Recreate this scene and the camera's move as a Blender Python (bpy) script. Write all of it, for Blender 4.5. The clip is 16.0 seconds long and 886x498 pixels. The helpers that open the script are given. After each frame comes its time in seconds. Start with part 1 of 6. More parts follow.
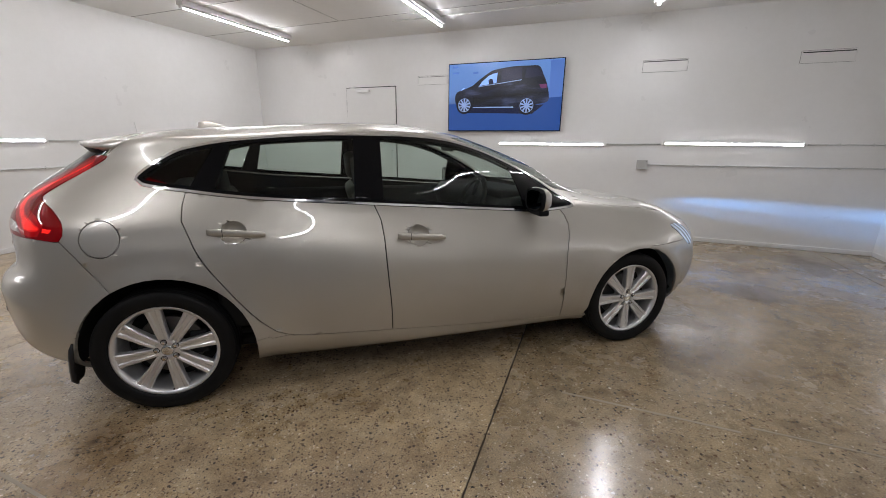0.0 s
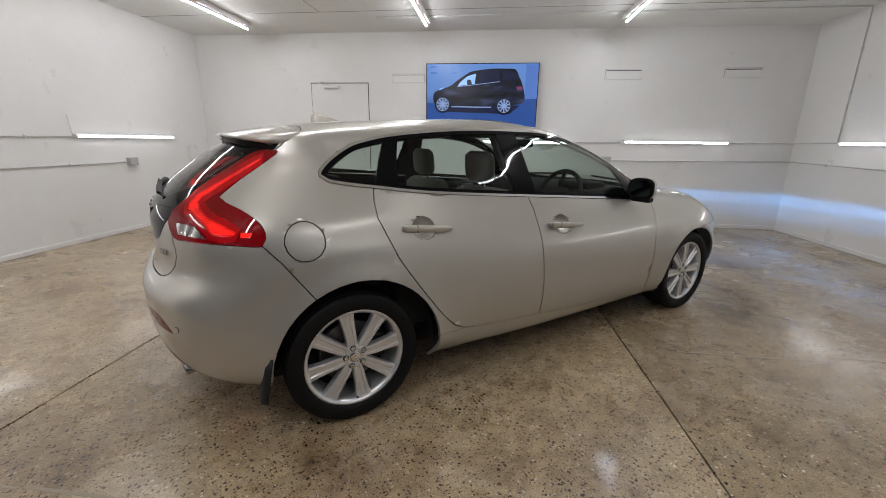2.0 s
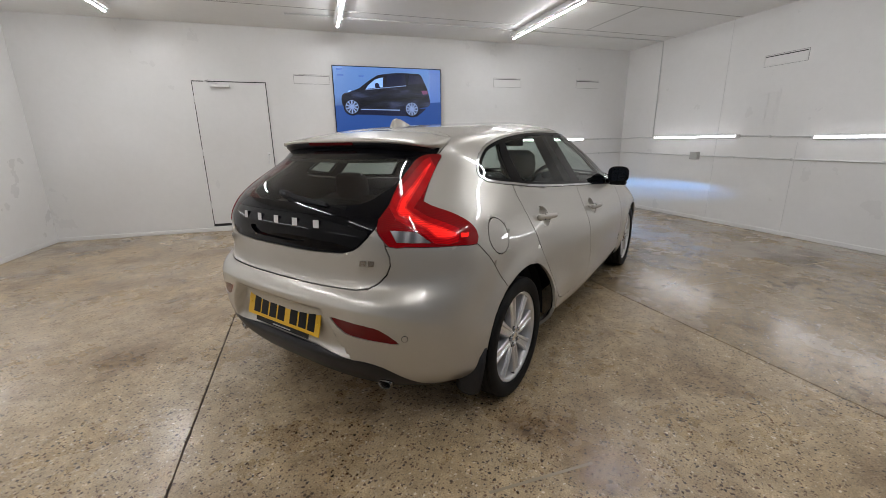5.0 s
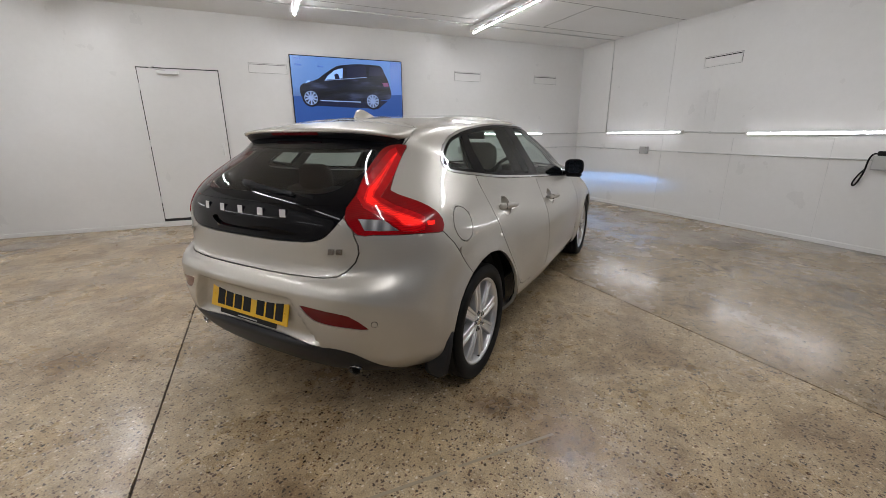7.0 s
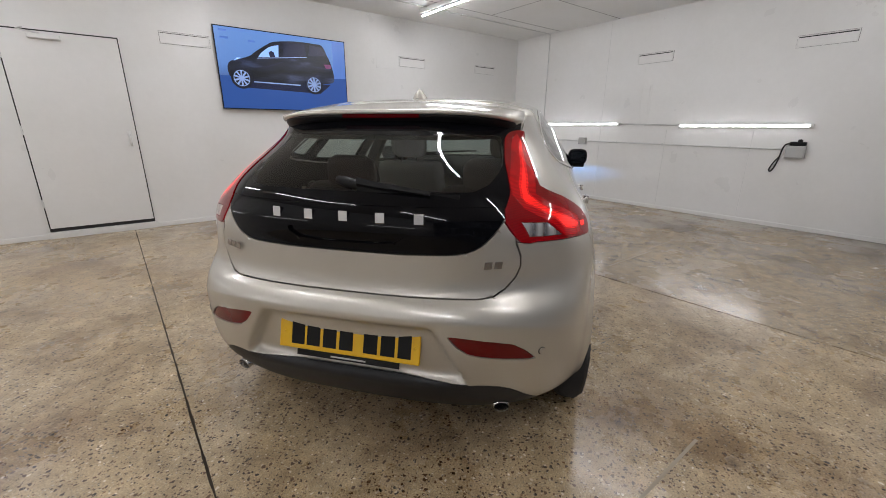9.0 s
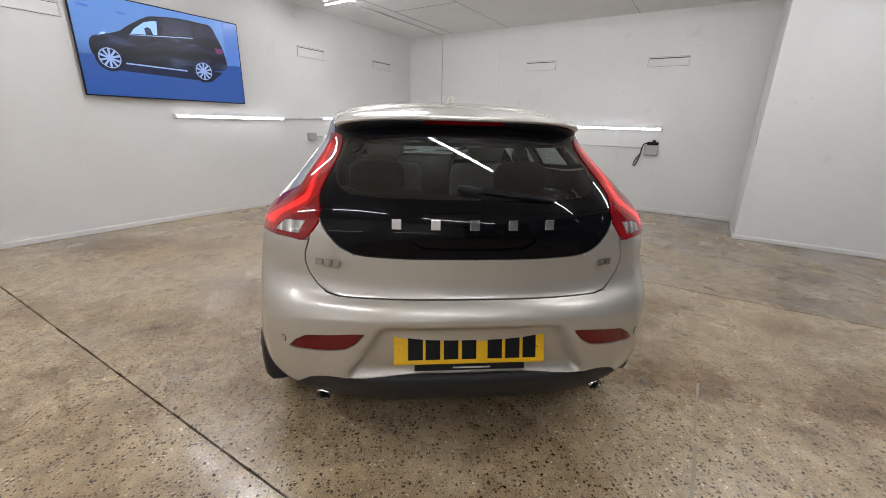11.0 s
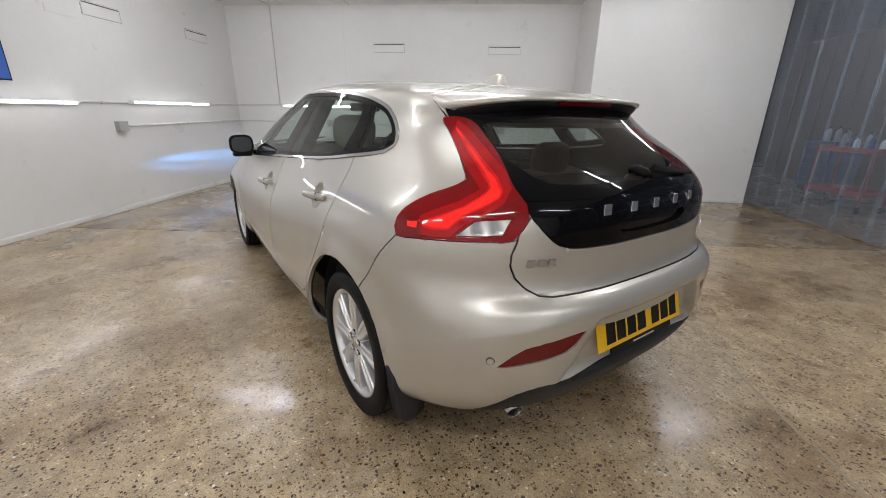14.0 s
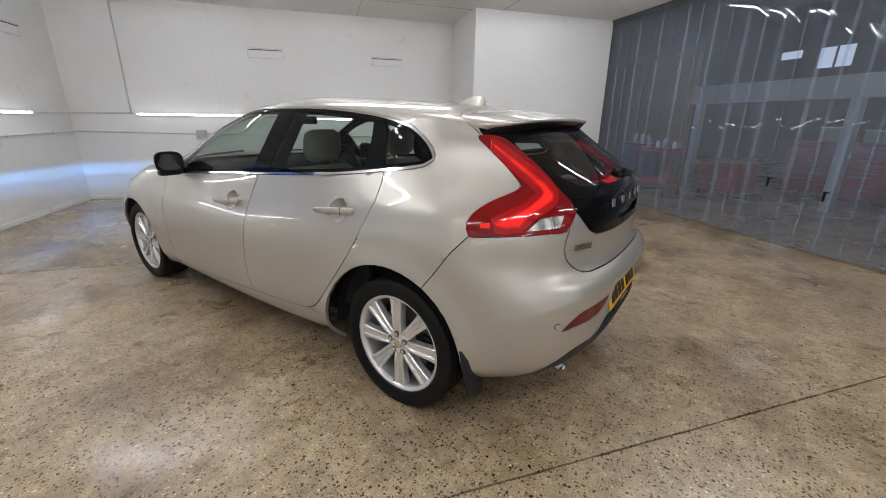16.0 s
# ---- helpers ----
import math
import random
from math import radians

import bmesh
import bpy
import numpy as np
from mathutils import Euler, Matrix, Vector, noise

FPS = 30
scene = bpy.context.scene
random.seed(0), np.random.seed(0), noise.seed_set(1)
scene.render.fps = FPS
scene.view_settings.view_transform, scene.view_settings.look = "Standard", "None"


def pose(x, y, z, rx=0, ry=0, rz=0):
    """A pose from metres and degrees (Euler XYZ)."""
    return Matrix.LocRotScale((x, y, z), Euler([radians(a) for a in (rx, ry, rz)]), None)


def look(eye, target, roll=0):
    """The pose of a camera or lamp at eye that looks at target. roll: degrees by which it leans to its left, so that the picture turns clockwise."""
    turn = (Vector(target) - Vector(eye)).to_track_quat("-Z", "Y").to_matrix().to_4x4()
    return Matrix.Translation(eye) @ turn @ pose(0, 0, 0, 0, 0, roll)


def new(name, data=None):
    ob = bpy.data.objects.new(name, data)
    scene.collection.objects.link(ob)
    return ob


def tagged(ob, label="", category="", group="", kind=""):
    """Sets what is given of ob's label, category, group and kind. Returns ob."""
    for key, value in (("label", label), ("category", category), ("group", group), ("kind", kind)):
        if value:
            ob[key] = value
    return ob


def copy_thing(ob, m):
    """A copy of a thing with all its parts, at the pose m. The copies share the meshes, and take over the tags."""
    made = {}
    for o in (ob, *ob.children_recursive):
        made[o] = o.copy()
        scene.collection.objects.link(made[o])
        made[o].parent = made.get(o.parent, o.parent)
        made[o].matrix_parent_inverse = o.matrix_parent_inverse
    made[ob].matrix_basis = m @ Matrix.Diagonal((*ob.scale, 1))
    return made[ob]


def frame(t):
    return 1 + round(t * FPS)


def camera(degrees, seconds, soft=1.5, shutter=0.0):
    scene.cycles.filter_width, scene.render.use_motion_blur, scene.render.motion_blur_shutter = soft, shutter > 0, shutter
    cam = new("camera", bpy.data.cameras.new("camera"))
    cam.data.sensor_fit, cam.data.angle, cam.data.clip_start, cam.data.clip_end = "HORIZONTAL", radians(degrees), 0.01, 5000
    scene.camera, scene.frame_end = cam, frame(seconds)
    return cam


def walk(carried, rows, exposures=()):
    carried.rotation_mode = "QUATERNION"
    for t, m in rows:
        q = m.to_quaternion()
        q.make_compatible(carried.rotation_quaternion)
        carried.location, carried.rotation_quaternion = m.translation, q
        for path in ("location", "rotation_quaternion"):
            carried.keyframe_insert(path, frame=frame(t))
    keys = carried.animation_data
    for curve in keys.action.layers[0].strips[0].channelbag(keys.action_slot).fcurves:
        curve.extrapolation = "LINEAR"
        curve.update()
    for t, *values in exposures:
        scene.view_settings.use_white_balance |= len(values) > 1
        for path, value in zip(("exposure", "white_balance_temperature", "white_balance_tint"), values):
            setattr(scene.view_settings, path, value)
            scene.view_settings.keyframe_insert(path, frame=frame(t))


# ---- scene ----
cam = camera(95.8, 16.0, soft=0.8)
PATH = [
    (0, (0.735, -2.838, 1.288), (1.292, -0.99, 0.765), 0.6),
    (0.5, (0.391, -2.797, 1.284), (1.057, -0.984, 0.767), 0.8),
    (1, (0.104, -2.682, 1.264), (0.887, -0.914, 0.755), 1.0),
    (1.5, (-0.195, -2.514, 1.251), (0.708, -0.805, 0.739), 1.1),
    (2, (-0.547, -2.394, 1.248), (0.464, -0.748, 0.73), 0.8),
    (2.5, (-0.852, -2.22, 1.225), (0.272, -0.651, 0.701), 0.5),
    (3, (-1.143, -2.031, 1.235), (0.085, -0.543, 0.709), 0.1),
    (3.2, (-1.25, -1.961, 1.24), (0.018, -0.509, 0.709), -0.2),
    (5.3, (-1.786, -1.544, 1.251), (-0.159, -0.498, 0.741), -0.7),
    (5.5, (-1.801, -1.549, 1.25), (-0.161, -0.525, 0.739), -0.6),
    (6, (-1.805, -1.567, 1.252), (-0.145, -0.58, 0.734), -0.6),
    (6.5, (-1.807, -1.581, 1.25), (-0.136, -0.618, 0.722), -0.4),
    (7, (-1.814, -1.573, 1.238), (-0.127, -0.647, 0.697), -0.3),
    (7.5, (-1.814, -1.497, 1.225), (-0.096, -0.635, 0.671), -0.1),
    (8, (-1.797, -1.267, 1.206), (-0.033, -0.509, 0.647), 0.2),
    (8.5, (-1.818, -0.946, 1.215), (-0.008, -0.316, 0.643), 0.2),
    (9, (-1.872, -0.611, 1.213), (-0.017, -0.143, 0.633), 0.3),
    (9.2, (-1.88, -0.495, 1.215), (-0.01, -0.093, 0.63), 0.3),
    (11.3, (-1.969, 0.248, 1.251), (-0.079, -0.01, 0.65), 1.8),
    (11.5, (-1.967, 0.251, 1.249), (-0.085, -0.047, 0.644), 1.9),
    (12, (-1.954, 0.311, 1.232), (-0.094, -0.094, 0.619), 2.0),
    (12.5, (-1.859, 0.482, 1.204), (-0.038, -0.056, 0.576), 1.8),
    (13, (-1.72, 0.748, 1.214), (0.039, 0.042, 0.575), 1.6),
    (13.5, (-1.588, 1.059, 1.216), (0.085, 0.176, 0.568), 1.2),
    (14, (-1.438, 1.33, 1.217), (0.127, 0.265, 0.571), 0.9),
    (14.5, (-1.266, 1.59, 1.239), (0.167, 0.346, 0.607), 1.0),
    (15, (-1.136, 1.85, 1.252), (0.165, 0.462, 0.633), 1.1),
    (15.5, (-1.092, 1.976, 1.267), (0.09, 0.483, 0.655), 1.0),
    (16, (-1.103, 1.989, 1.256), (-0.005, 0.432, 0.646), 0.9),
]
walk(cam, [(t, look(eye, target, roll)) for t, eye, target, roll in PATH], [(0.0, -0.08, 6500, 14), (3.0, -0.06, 6480, 12), (6.0, -0.04, 6480, 12), (9.0, 0.08, 6480, 13), (12.5, 0.24, 6400, 12), (14.0, 0.22, 6400, 12), (16.0, 0.12, 6350, 12)])

# ---- world and lamps ----
world = bpy.data.worlds.new("world")
world.use_nodes = True
world.node_tree.nodes["Background"].inputs[0].default_value = (0.05, 0.055, 0.065, 1)
world.node_tree.nodes["Background"].inputs[1].default_value = 1.0
scene.world = world
CEILING_TUBES, WALL_TUBES = 112.0, 17.0
ROOM = Matrix.Rotation(radians(-38.4), 4, "Z")
UL, UR, VB, VT, H = -3.88, 5.42, -3.88, 4.44, 2.87
for side in (-1, 1):  # low beams of the car: a wide spread under a flat upper edge, and a bright band along that edge
    for power, tall, wide, drop, soft_edge in ((85, 9.0, 8.5, 0.34, 0.9), (180, 4.6, 12.0, 0.47, 1.0)):
        beam = bpy.data.lights.new("headlamp_beam", "SPOT")
        beam.energy, beam.color, beam.spot_size, beam.spot_blend, beam.shadow_soft_size = power, (0.11, 0.42, 1.0), radians(tall), soft_edge, 0.02
        ob = new("headlamp_beam", beam)
        ob.matrix_world = look((3.52, side * 0.60, 0.66), (6.9, side * 0.75, drop)) @ Matrix.Diagonal((wide, 1, 1, 1))


# ---- materials ----
def nodes_of(name):
    m = bpy.data.materials.new(name)
    m.use_nodes = True
    t = m.node_tree
    return m, t.nodes, t.links, t.nodes["Principled BSDF"]


def plain(name, colour, rough=0.5, metal=0.0, coat=0.0, spec=0.5):
    m, n, l, b = nodes_of(name)
    b.inputs["Base Color"].default_value = (*colour, 1)
    b.inputs["Roughness"].default_value, b.inputs["Metallic"].default_value = rough, metal
    b.inputs["Coat Weight"].default_value = coat
    b.inputs["Specular IOR Level"].default_value = spec
    return m


def glow(name, colour, power, rough=0.2):
    m, n, l, b = nodes_of(name)
    b.inputs["Base Color"].default_value = (*[0.5 * c for c in colour], 1)
    b.inputs["Roughness"].default_value = rough
    b.inputs["Emission Color"].default_value, b.inputs["Emission Strength"].default_value = (*colour, 1), power
    return m


def ramp(n, l, source, stops):
    r = n.new("ShaderNodeValToRGB")
    while len(r.color_ramp.elements) < len(stops):
        r.color_ramp.elements.new(0.5)
    for e, (p, c) in zip(r.color_ramp.elements, stops):
        e.position, e.color = p, (*c, 1) if len(c) == 3 else c
    l.new(source, r.inputs[0])
    return r.outputs[0]


def grey(v):
    return (v, v, v)


def noisy(n, l, vec, scale, detail=4.0, rough=0.55):
    t = n.new("ShaderNodeTexNoise")
    t.inputs["Scale"].default_value, t.inputs["Detail"].default_value, t.inputs["Roughness"].default_value = scale, detail, rough
    l.new(vec, t.inputs["Vector"])
    return t.outputs["Fac"]


def mixed(n, l, fac, a, b, mode="MIX"):
    x = n.new("ShaderNodeMix")
    x.data_type, x.blend_type = "RGBA", mode
    for k, v in ((0, fac), (6, a), (7, b)):
        if isinstance(v, bpy.types.NodeSocket):
            l.new(v, x.inputs[k])
        else:
            x.inputs[k].default_value = v if k == 0 else (*v, 1)
    return x.outputs[2]


def bumped(n, l, b, height, strength, distance):
    u = n.new("ShaderNodeBump")
    u.inputs["Strength"].default_value, u.inputs["Distance"].default_value = strength, distance
    l.new(height, u.inputs["Height"])
    l.new(u.outputs[0], b.inputs["Normal"])


def wall_paint(name, base, rough):
    """Glossy white masonry paint over boards: rolled texture, faint stains and scuffs."""
    m, n, l, b = nodes_of(name)
    p = n.new("ShaderNodeNewGeometry").outputs["Position"]
    stain = ramp(n, l, noisy(n, l, p, 0.9, 5), [(0.35, (1, 1, 1)), (0.75, (0.93, 0.925, 0.91))])
    fine = ramp(n, l, noisy(n, l, p, 14, 5, 0.7), [(0.3, (0.97, 0.97, 0.97)), (0.7, (1, 1, 1))])
    c = mixed(n, l, 1.0, base, stain, "MULTIPLY")
    l.new(mixed(n, l, 1.0, c, fine, "MULTIPLY"), b.inputs["Base Color"])
    l.new(ramp(n, l, noisy(n, l, p, 2.5, 4), [(0.3, grey(rough - 0.08)), (0.7, grey(rough + 0.12))]), b.inputs["Roughness"])
    bumped(n, l, b, noisy(n, l, p, 9, 8, 0.7), 0.25, 0.006)
    return m


def aggregate(name, tone, chips, gloss, relief, stain=0.66):
    """Ground concrete with dark and pale stone chips, brown stains and uneven polish."""
    m, n, l, b = nodes_of(name)
    p = n.new("ShaderNodeNewGeometry").outputs["Position"]
    warp = n.new("ShaderNodeTexNoise")
    warp.inputs["Scale"].default_value, warp.inputs["Detail"].default_value = 45, 2
    l.new(p, warp.inputs["Vector"])
    add = n.new("ShaderNodeMix")
    add.data_type, add.blend_type = "RGBA", "LINEAR_LIGHT"
    add.inputs[0].default_value = 0.010
    l.new(p, add.inputs[6])
    l.new(warp.outputs["Color"], add.inputs[7])
    q = add.outputs[2]
    matrix = ramp(n, l, noisy(n, l, p, 3.0, 6, 0.65), [(0.25, tuple(c * tone for c in (0.42, 0.31, 0.18))), (0.5, tuple(c * tone for c in (0.56, 0.43, 0.265))), (0.75, tuple(c * tone for c in (0.65, 0.525, 0.355)))])
    sand = ramp(n, l, noisy(n, l, p, 160, 3, 0.7), [(0.3, (0.52, 0.49, 0.45)), (0.7, (1.32, 1.31, 1.30))])
    c = mixed(n, l, 1.0, matrix, sand, "MULTIPLY")
    for scale, keep, size, shades in ((52, 0.32 * chips, 0.36, ((0.022, 0.015, 0.010), (0.13, 0.07, 0.036))), (88, 0.24 * chips, 0.38, ((0.035, 0.023, 0.014), (0.20, 0.11, 0.055))), (64, 0.10 * chips, 0.36, ((0.46, 0.37, 0.26), (0.70, 0.62, 0.50))), (150, 0.22, 0.4, ((0.05, 0.035, 0.022), (0.60, 0.52, 0.41)))):
        v = n.new("ShaderNodeTexVoronoi")
        v.voronoi_dimensions = "2D"
        v.inputs["Scale"].default_value = scale
        l.new(q, v.inputs["Vector"])
        sep = n.new("ShaderNodeSeparateColor")
        l.new(v.outputs["Color"], sep.inputs[0])
        # a chip where the cell's own number is small enough, and as large as its second number
        radius = n.new("ShaderNodeMath")
        radius.operation = "MULTIPLY_ADD"
        radius.inputs[1].default_value, radius.inputs[2].default_value = size * 0.7, size * 0.3
        l.new(sep.outputs[1], radius.inputs[0])
        near = n.new("ShaderNodeMath")
        near.operation = "LESS_THAN"
        l.new(v.outputs["Distance"], near.inputs[0])
        l.new(radius.outputs[0], near.inputs[1])
        some = n.new("ShaderNodeMath")
        some.operation = "LESS_THAN"
        some.inputs[1].default_value = keep
        l.new(sep.outputs[0], some.inputs[0])
        both = n.new("ShaderNodeMath")
        both.operation = "MULTIPLY"
        l.new(near.outputs[0], both.inputs[0])
        l.new(some.outputs[0], both.inputs[1])
        c = mixed(n, l, both.outputs[0], c, ramp(n, l, sep.outputs[2], [(0.0, shades[0]), (1.0, shades[1])]))
    blots = ramp(n, l, noisy(n, l, p, 1.1, 5, 0.6), [(0.36, (stain, stain * 0.89, stain * 0.79)), (0.49, (1, 1, 1)), (0.62, (1.05, 1.05, 1.04)), (0.75, (1.25, 1.25, 1.25))])
    spots = ramp(n, l, noisy(n, l, p, 4.2, 4, 0.6), [(0.30, (0.42, 0.35, 0.29)), (0.385, (1, 1, 1))])
    c = mixed(n, l, 1.0, c, blots, "MULTIPLY")
    mottle = ramp(n, l, noisy(n, l, p, 11, 5, 0.7), [(0.30, (0.70, 0.68, 0.66)), (0.5, (1, 1, 1)), (0.70, (1.28, 1.27, 1.26))])
    c = mixed(n, l, 1.0, c, mottle, "MULTIPLY")
    c = mixed(n, l, 0.8, c, spots, "MULTIPLY")
    l.new(c, b.inputs["Base Color"])
    l.new(ramp(n, l, noisy(n, l, p, 1.7, 6, 0.65), [(0.35, grey(gloss)), (0.65, grey(gloss + 0.24))]), b.inputs["Roughness"])
    b.inputs["Specular IOR Level"].default_value = 0.55
    bumped(n, l, b, noisy(n, l, p, 30, 6, 0.7), relief, 0.004)
    # worn sealer: a clear film left in patches
    l.new(ramp(n, l, noisy(n, l, p, 1.3, 5, 0.62), [(0.42, grey(0.05)), (0.58, grey(0.75))]), b.inputs["Coat Weight"])
    l.new(ramp(n, l, noisy(n, l, p, 6.0, 5, 0.7), [(0.3, grey(0.08)), (0.7, grey(0.22))]), b.inputs["Coat Roughness"])
    return m


def metallic_paint(name, base):
    """Champagne metallic lacquer: flake shimmer under a clear coat, a trace of dust."""
    m, n, l, b = nodes_of(name)
    p = n.new("ShaderNodeTexCoord").outputs["Object"]
    v = n.new("ShaderNodeTexVoronoi")
    v.inputs["Scale"].default_value = 1400
    l.new(p, v.inputs["Vector"])
    sep = n.new("ShaderNodeSeparateColor")
    l.new(v.outputs["Color"], sep.inputs[0])
    flake = ramp(n, l, sep.outputs[0], [(0.0, (0.88, 0.88, 0.88)), (1.0, (1.1, 1.1, 1.1))])
    dust = ramp(n, l, noisy(n, l, p, 3.0, 6, 0.6), [(0.4, (1, 1, 1)), (0.8, (0.95, 0.94, 0.92))])
    l.new(mixed(n, l, 1.0, mixed(n, l, 1.0, base, flake, "MULTIPLY"), dust, "MULTIPLY"), b.inputs["Base Color"])
    b.inputs["Metallic"].default_value, b.inputs["Roughness"].default_value = 0.58, 0.37
    b.inputs["Coat Weight"].default_value, b.inputs["Coat Roughness"].default_value = 1.0, 0.008
    return m


def schlick(n, l, low):
    """Share of mirror gloss, alike from both sides of a thin pane."""
    w, p, q = n.new("ShaderNodeLayerWeight"), n.new("ShaderNodeMath"), n.new("ShaderNodeMath")
    w.inputs[0].default_value = 0.5
    p.operation, p.inputs[1].default_value = "POWER", 5
    q.operation, q.inputs[1].default_value, q.inputs[2].default_value = "MULTIPLY_ADD", 1 - low, low
    l.new(w.outputs["Facing"], p.inputs[0])
    l.new(p.outputs[0], q.inputs[0])
    return q.outputs[0]


def clear_glass(name, tint, low=0.035):
    m, n, l, b = nodes_of(name)
    n.remove(b)
    t, g, x = n.new("ShaderNodeBsdfTransparent"), n.new("ShaderNodeBsdfGlossy"), n.new("ShaderNodeMixShader")
    t.inputs[0].default_value = (*tint, 1)
    g.inputs["Roughness"].default_value = 0.01
    l.new(schlick(n, l, low), x.inputs[0])
    l.new(t.outputs[0], x.inputs[1])
    l.new(g.outputs[0], x.inputs[2])
    l.new(x.outputs[0], n["Material Output"].inputs[0])
    return m


def vinyl(name):
    """Clear PVC strip: slightly hazy, bluish, scratched, glossy."""
    m, n, l, b = nodes_of(name)
    n.remove(b)
    p = n.new("ShaderNodeTexCoord").outputs["Object"]
    t, d, g = n.new("ShaderNodeBsdfTransparent"), n.new("ShaderNodeBsdfDiffuse"), n.new("ShaderNodeBsdfGlossy")
    x, y = n.new("ShaderNodeMixShader"), n.new("ShaderNodeMixShader")
    t.inputs[0].default_value = (0.78, 0.84, 0.93, 1)
    d.inputs[0].default_value = (0.66, 0.74, 0.88, 1)
    g.inputs["Roughness"].default_value = 0.01
    l.new(ramp(n, l, noisy(n, l, p, 2.2, 6, 0.7), [(0.35, grey(0.10)), (0.75, grey(0.19))]), x.inputs[0])
    l.new(t.outputs[0], x.inputs[1])
    l.new(d.outputs[0], x.inputs[2])
    l.new(schlick(n, l, 0.045), y.inputs[0])
    l.new(x.outputs[0], y.inputs[1])
    l.new(g.outputs[0], y.inputs[2])
    l.new(y.outputs[0], n["Material Output"].inputs[0])
    return m


WALL = wall_paint("white_paint", (0.76, 0.755, 0.745), 0.34)
CEIL = wall_paint("ceiling_paint", (0.80, 0.80, 0.79), 0.72)
FLOOR = aggregate("ground_aggregate_concrete", 0.74, 1.0, 0.20, 0.35, 0.58)
SMOOTH_FLOOR = aggregate("worn_smooth_concrete", 0.56, 0.6, 0.10, 0.16, 0.45)
JOINT = plain("joint_filler", (0.055, 0.042, 0.03), 0.9)
PALE_JOINT = wall_paint("pale_joint", (0.30, 0.25, 0.18), 0.6)
CEILING_TUBE = glow("ceiling_tube", (0.96, 0.98, 1.0), CEILING_TUBES)
WALL_TUBE = glow("wall_tube", (0.96, 0.98, 1.0), WALL_TUBES)
WHITE = plain("white_plastic", (0.75, 0.75, 0.74), 0.4)
GREY = plain("grey_box", (0.42, 0.42, 0.41), 0.5)
CONDUIT = plain("painted_conduit", (0.62, 0.62, 0.61), 0.4)
DARK = plain("dark_gap", (0.02, 0.02, 0.02), 0.6)
BLACK_PLASTIC = plain("black_plastic", (0.008, 0.008, 0.009), 0.42, spec=0.18)
PAINT = metallic_paint("champagne_paint", (0.50, 0.478, 0.432))
GLOSS = plain("gloss_black", (0.003, 0.003, 0.004), 0.04, spec=0.16)
PLASTIC = plain("dark_plastic", (0.016, 0.016, 0.018), 0.5, spec=0.3)
RUBBER = plain("tyre_rubber", (0.007, 0.007, 0.0072), 0.6, spec=0.18)
# darker tone than CHROME, for the exhaust tips
DARK_CHROME = plain("dark_tip_chrome", (0.33, 0.32, 0.31), 0.18, 1.0)
BADGE = plain("satin_badge_chrome", (0.46, 0.46, 0.48), 0.16, 1.0)
# for the ceiling's dark joints and the shade line drawn round vents
DARK_GREY = plain("joint_and_shade_grey", (0.25, 0.245, 0.235), 0.8)
CHROME = plain("chrome", (0.78, 0.78, 0.79), 0.1, 1.0)
ALLOY = plain("silver_alloy", (0.74, 0.74, 0.75), 0.29, 0.7, 0.5)
STEEL = plain("brake_steel", (0.16, 0.155, 0.15), 0.45, 0.8)
LINING = plain("lining", (0.022, 0.022, 0.022), 0.8, spec=0.15)
# darker copy of LEATHER: dark seat backs plus the rear cabin's shade in one colour
REAR_TRIM = plain("dimmed_rear_leather", (0.10, 0.095, 0.085), 0.55, spec=0.25)
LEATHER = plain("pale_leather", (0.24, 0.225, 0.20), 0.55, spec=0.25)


def ribbed_glow(name, colour, low, high, scale, base=(0.12, 0.0006, 0.002)):
    """A lit moulded lens: fine ribs, brighter and dimmer along its length."""
    m, n, l, b = nodes_of(name)
    p = n.new("ShaderNodeTexCoord").outputs["Object"]
    w = n.new("ShaderNodeTexWave")
    w.bands_direction = "DIAGONAL"
    w.inputs["Scale"].default_value, w.inputs["Distortion"].default_value = scale, 1.5
    l.new(p, w.inputs["Vector"])
    big = ramp(n, l, noisy(n, l, p, 9, 3), [(0.3, grey(0.45)), (0.7, grey(1.0))])
    rib = ramp(n, l, w.outputs["Fac"], [(0.0, grey(low)), (1.0, grey(high))])
    l.new(mixed(n, l, 1.0, rib, big, "MULTIPLY"), b.inputs["Emission Strength"])
    b.inputs["Emission Color"].default_value = (*colour, 1)
    b.inputs["Base Color"].default_value = (*base, 1)
    b.inputs["Roughness"].default_value = 0.03
    b.inputs["Specular IOR Level"].default_value = 0.45
    return m


LAMP_RED = ribbed_glow("lamp_red", (1.0, 0.003, 0.010), 0.05, 0.11, 50)
LAMP_SOFT = ribbed_glow("lamp_soft", (1.0, 0.004, 0.008), 0.14, 0.42, 70)
LAMP_HALO = ribbed_glow("lamp_halo", (1.0, 0.012, 0.010), 0.5, 1.0, 60)
LAMP_GLOW = ribbed_glow("lamp_glow", (1.0, 0.018, 0.012), 1.1, 1.7, 40)
LAMP_CLEAR, n_, l_, b_ = nodes_of("lamp_clear")
w_ = n_.new("ShaderNodeTexWave")
w_.bands_direction = "Y"
w_.inputs["Scale"].default_value, w_.inputs["Distortion"].default_value = 7, 4
l_.new(n_.new("ShaderNodeTexCoord").outputs["Object"], w_.inputs["Vector"])
l_.new(ramp(n_, l_, w_.outputs["Fac"], [(0.1, (0.30, 0.29, 0.29)), (0.5, (0.50, 0.48, 0.47)), (0.9, (0.78, 0.76, 0.74))]), b_.inputs["Base Color"])
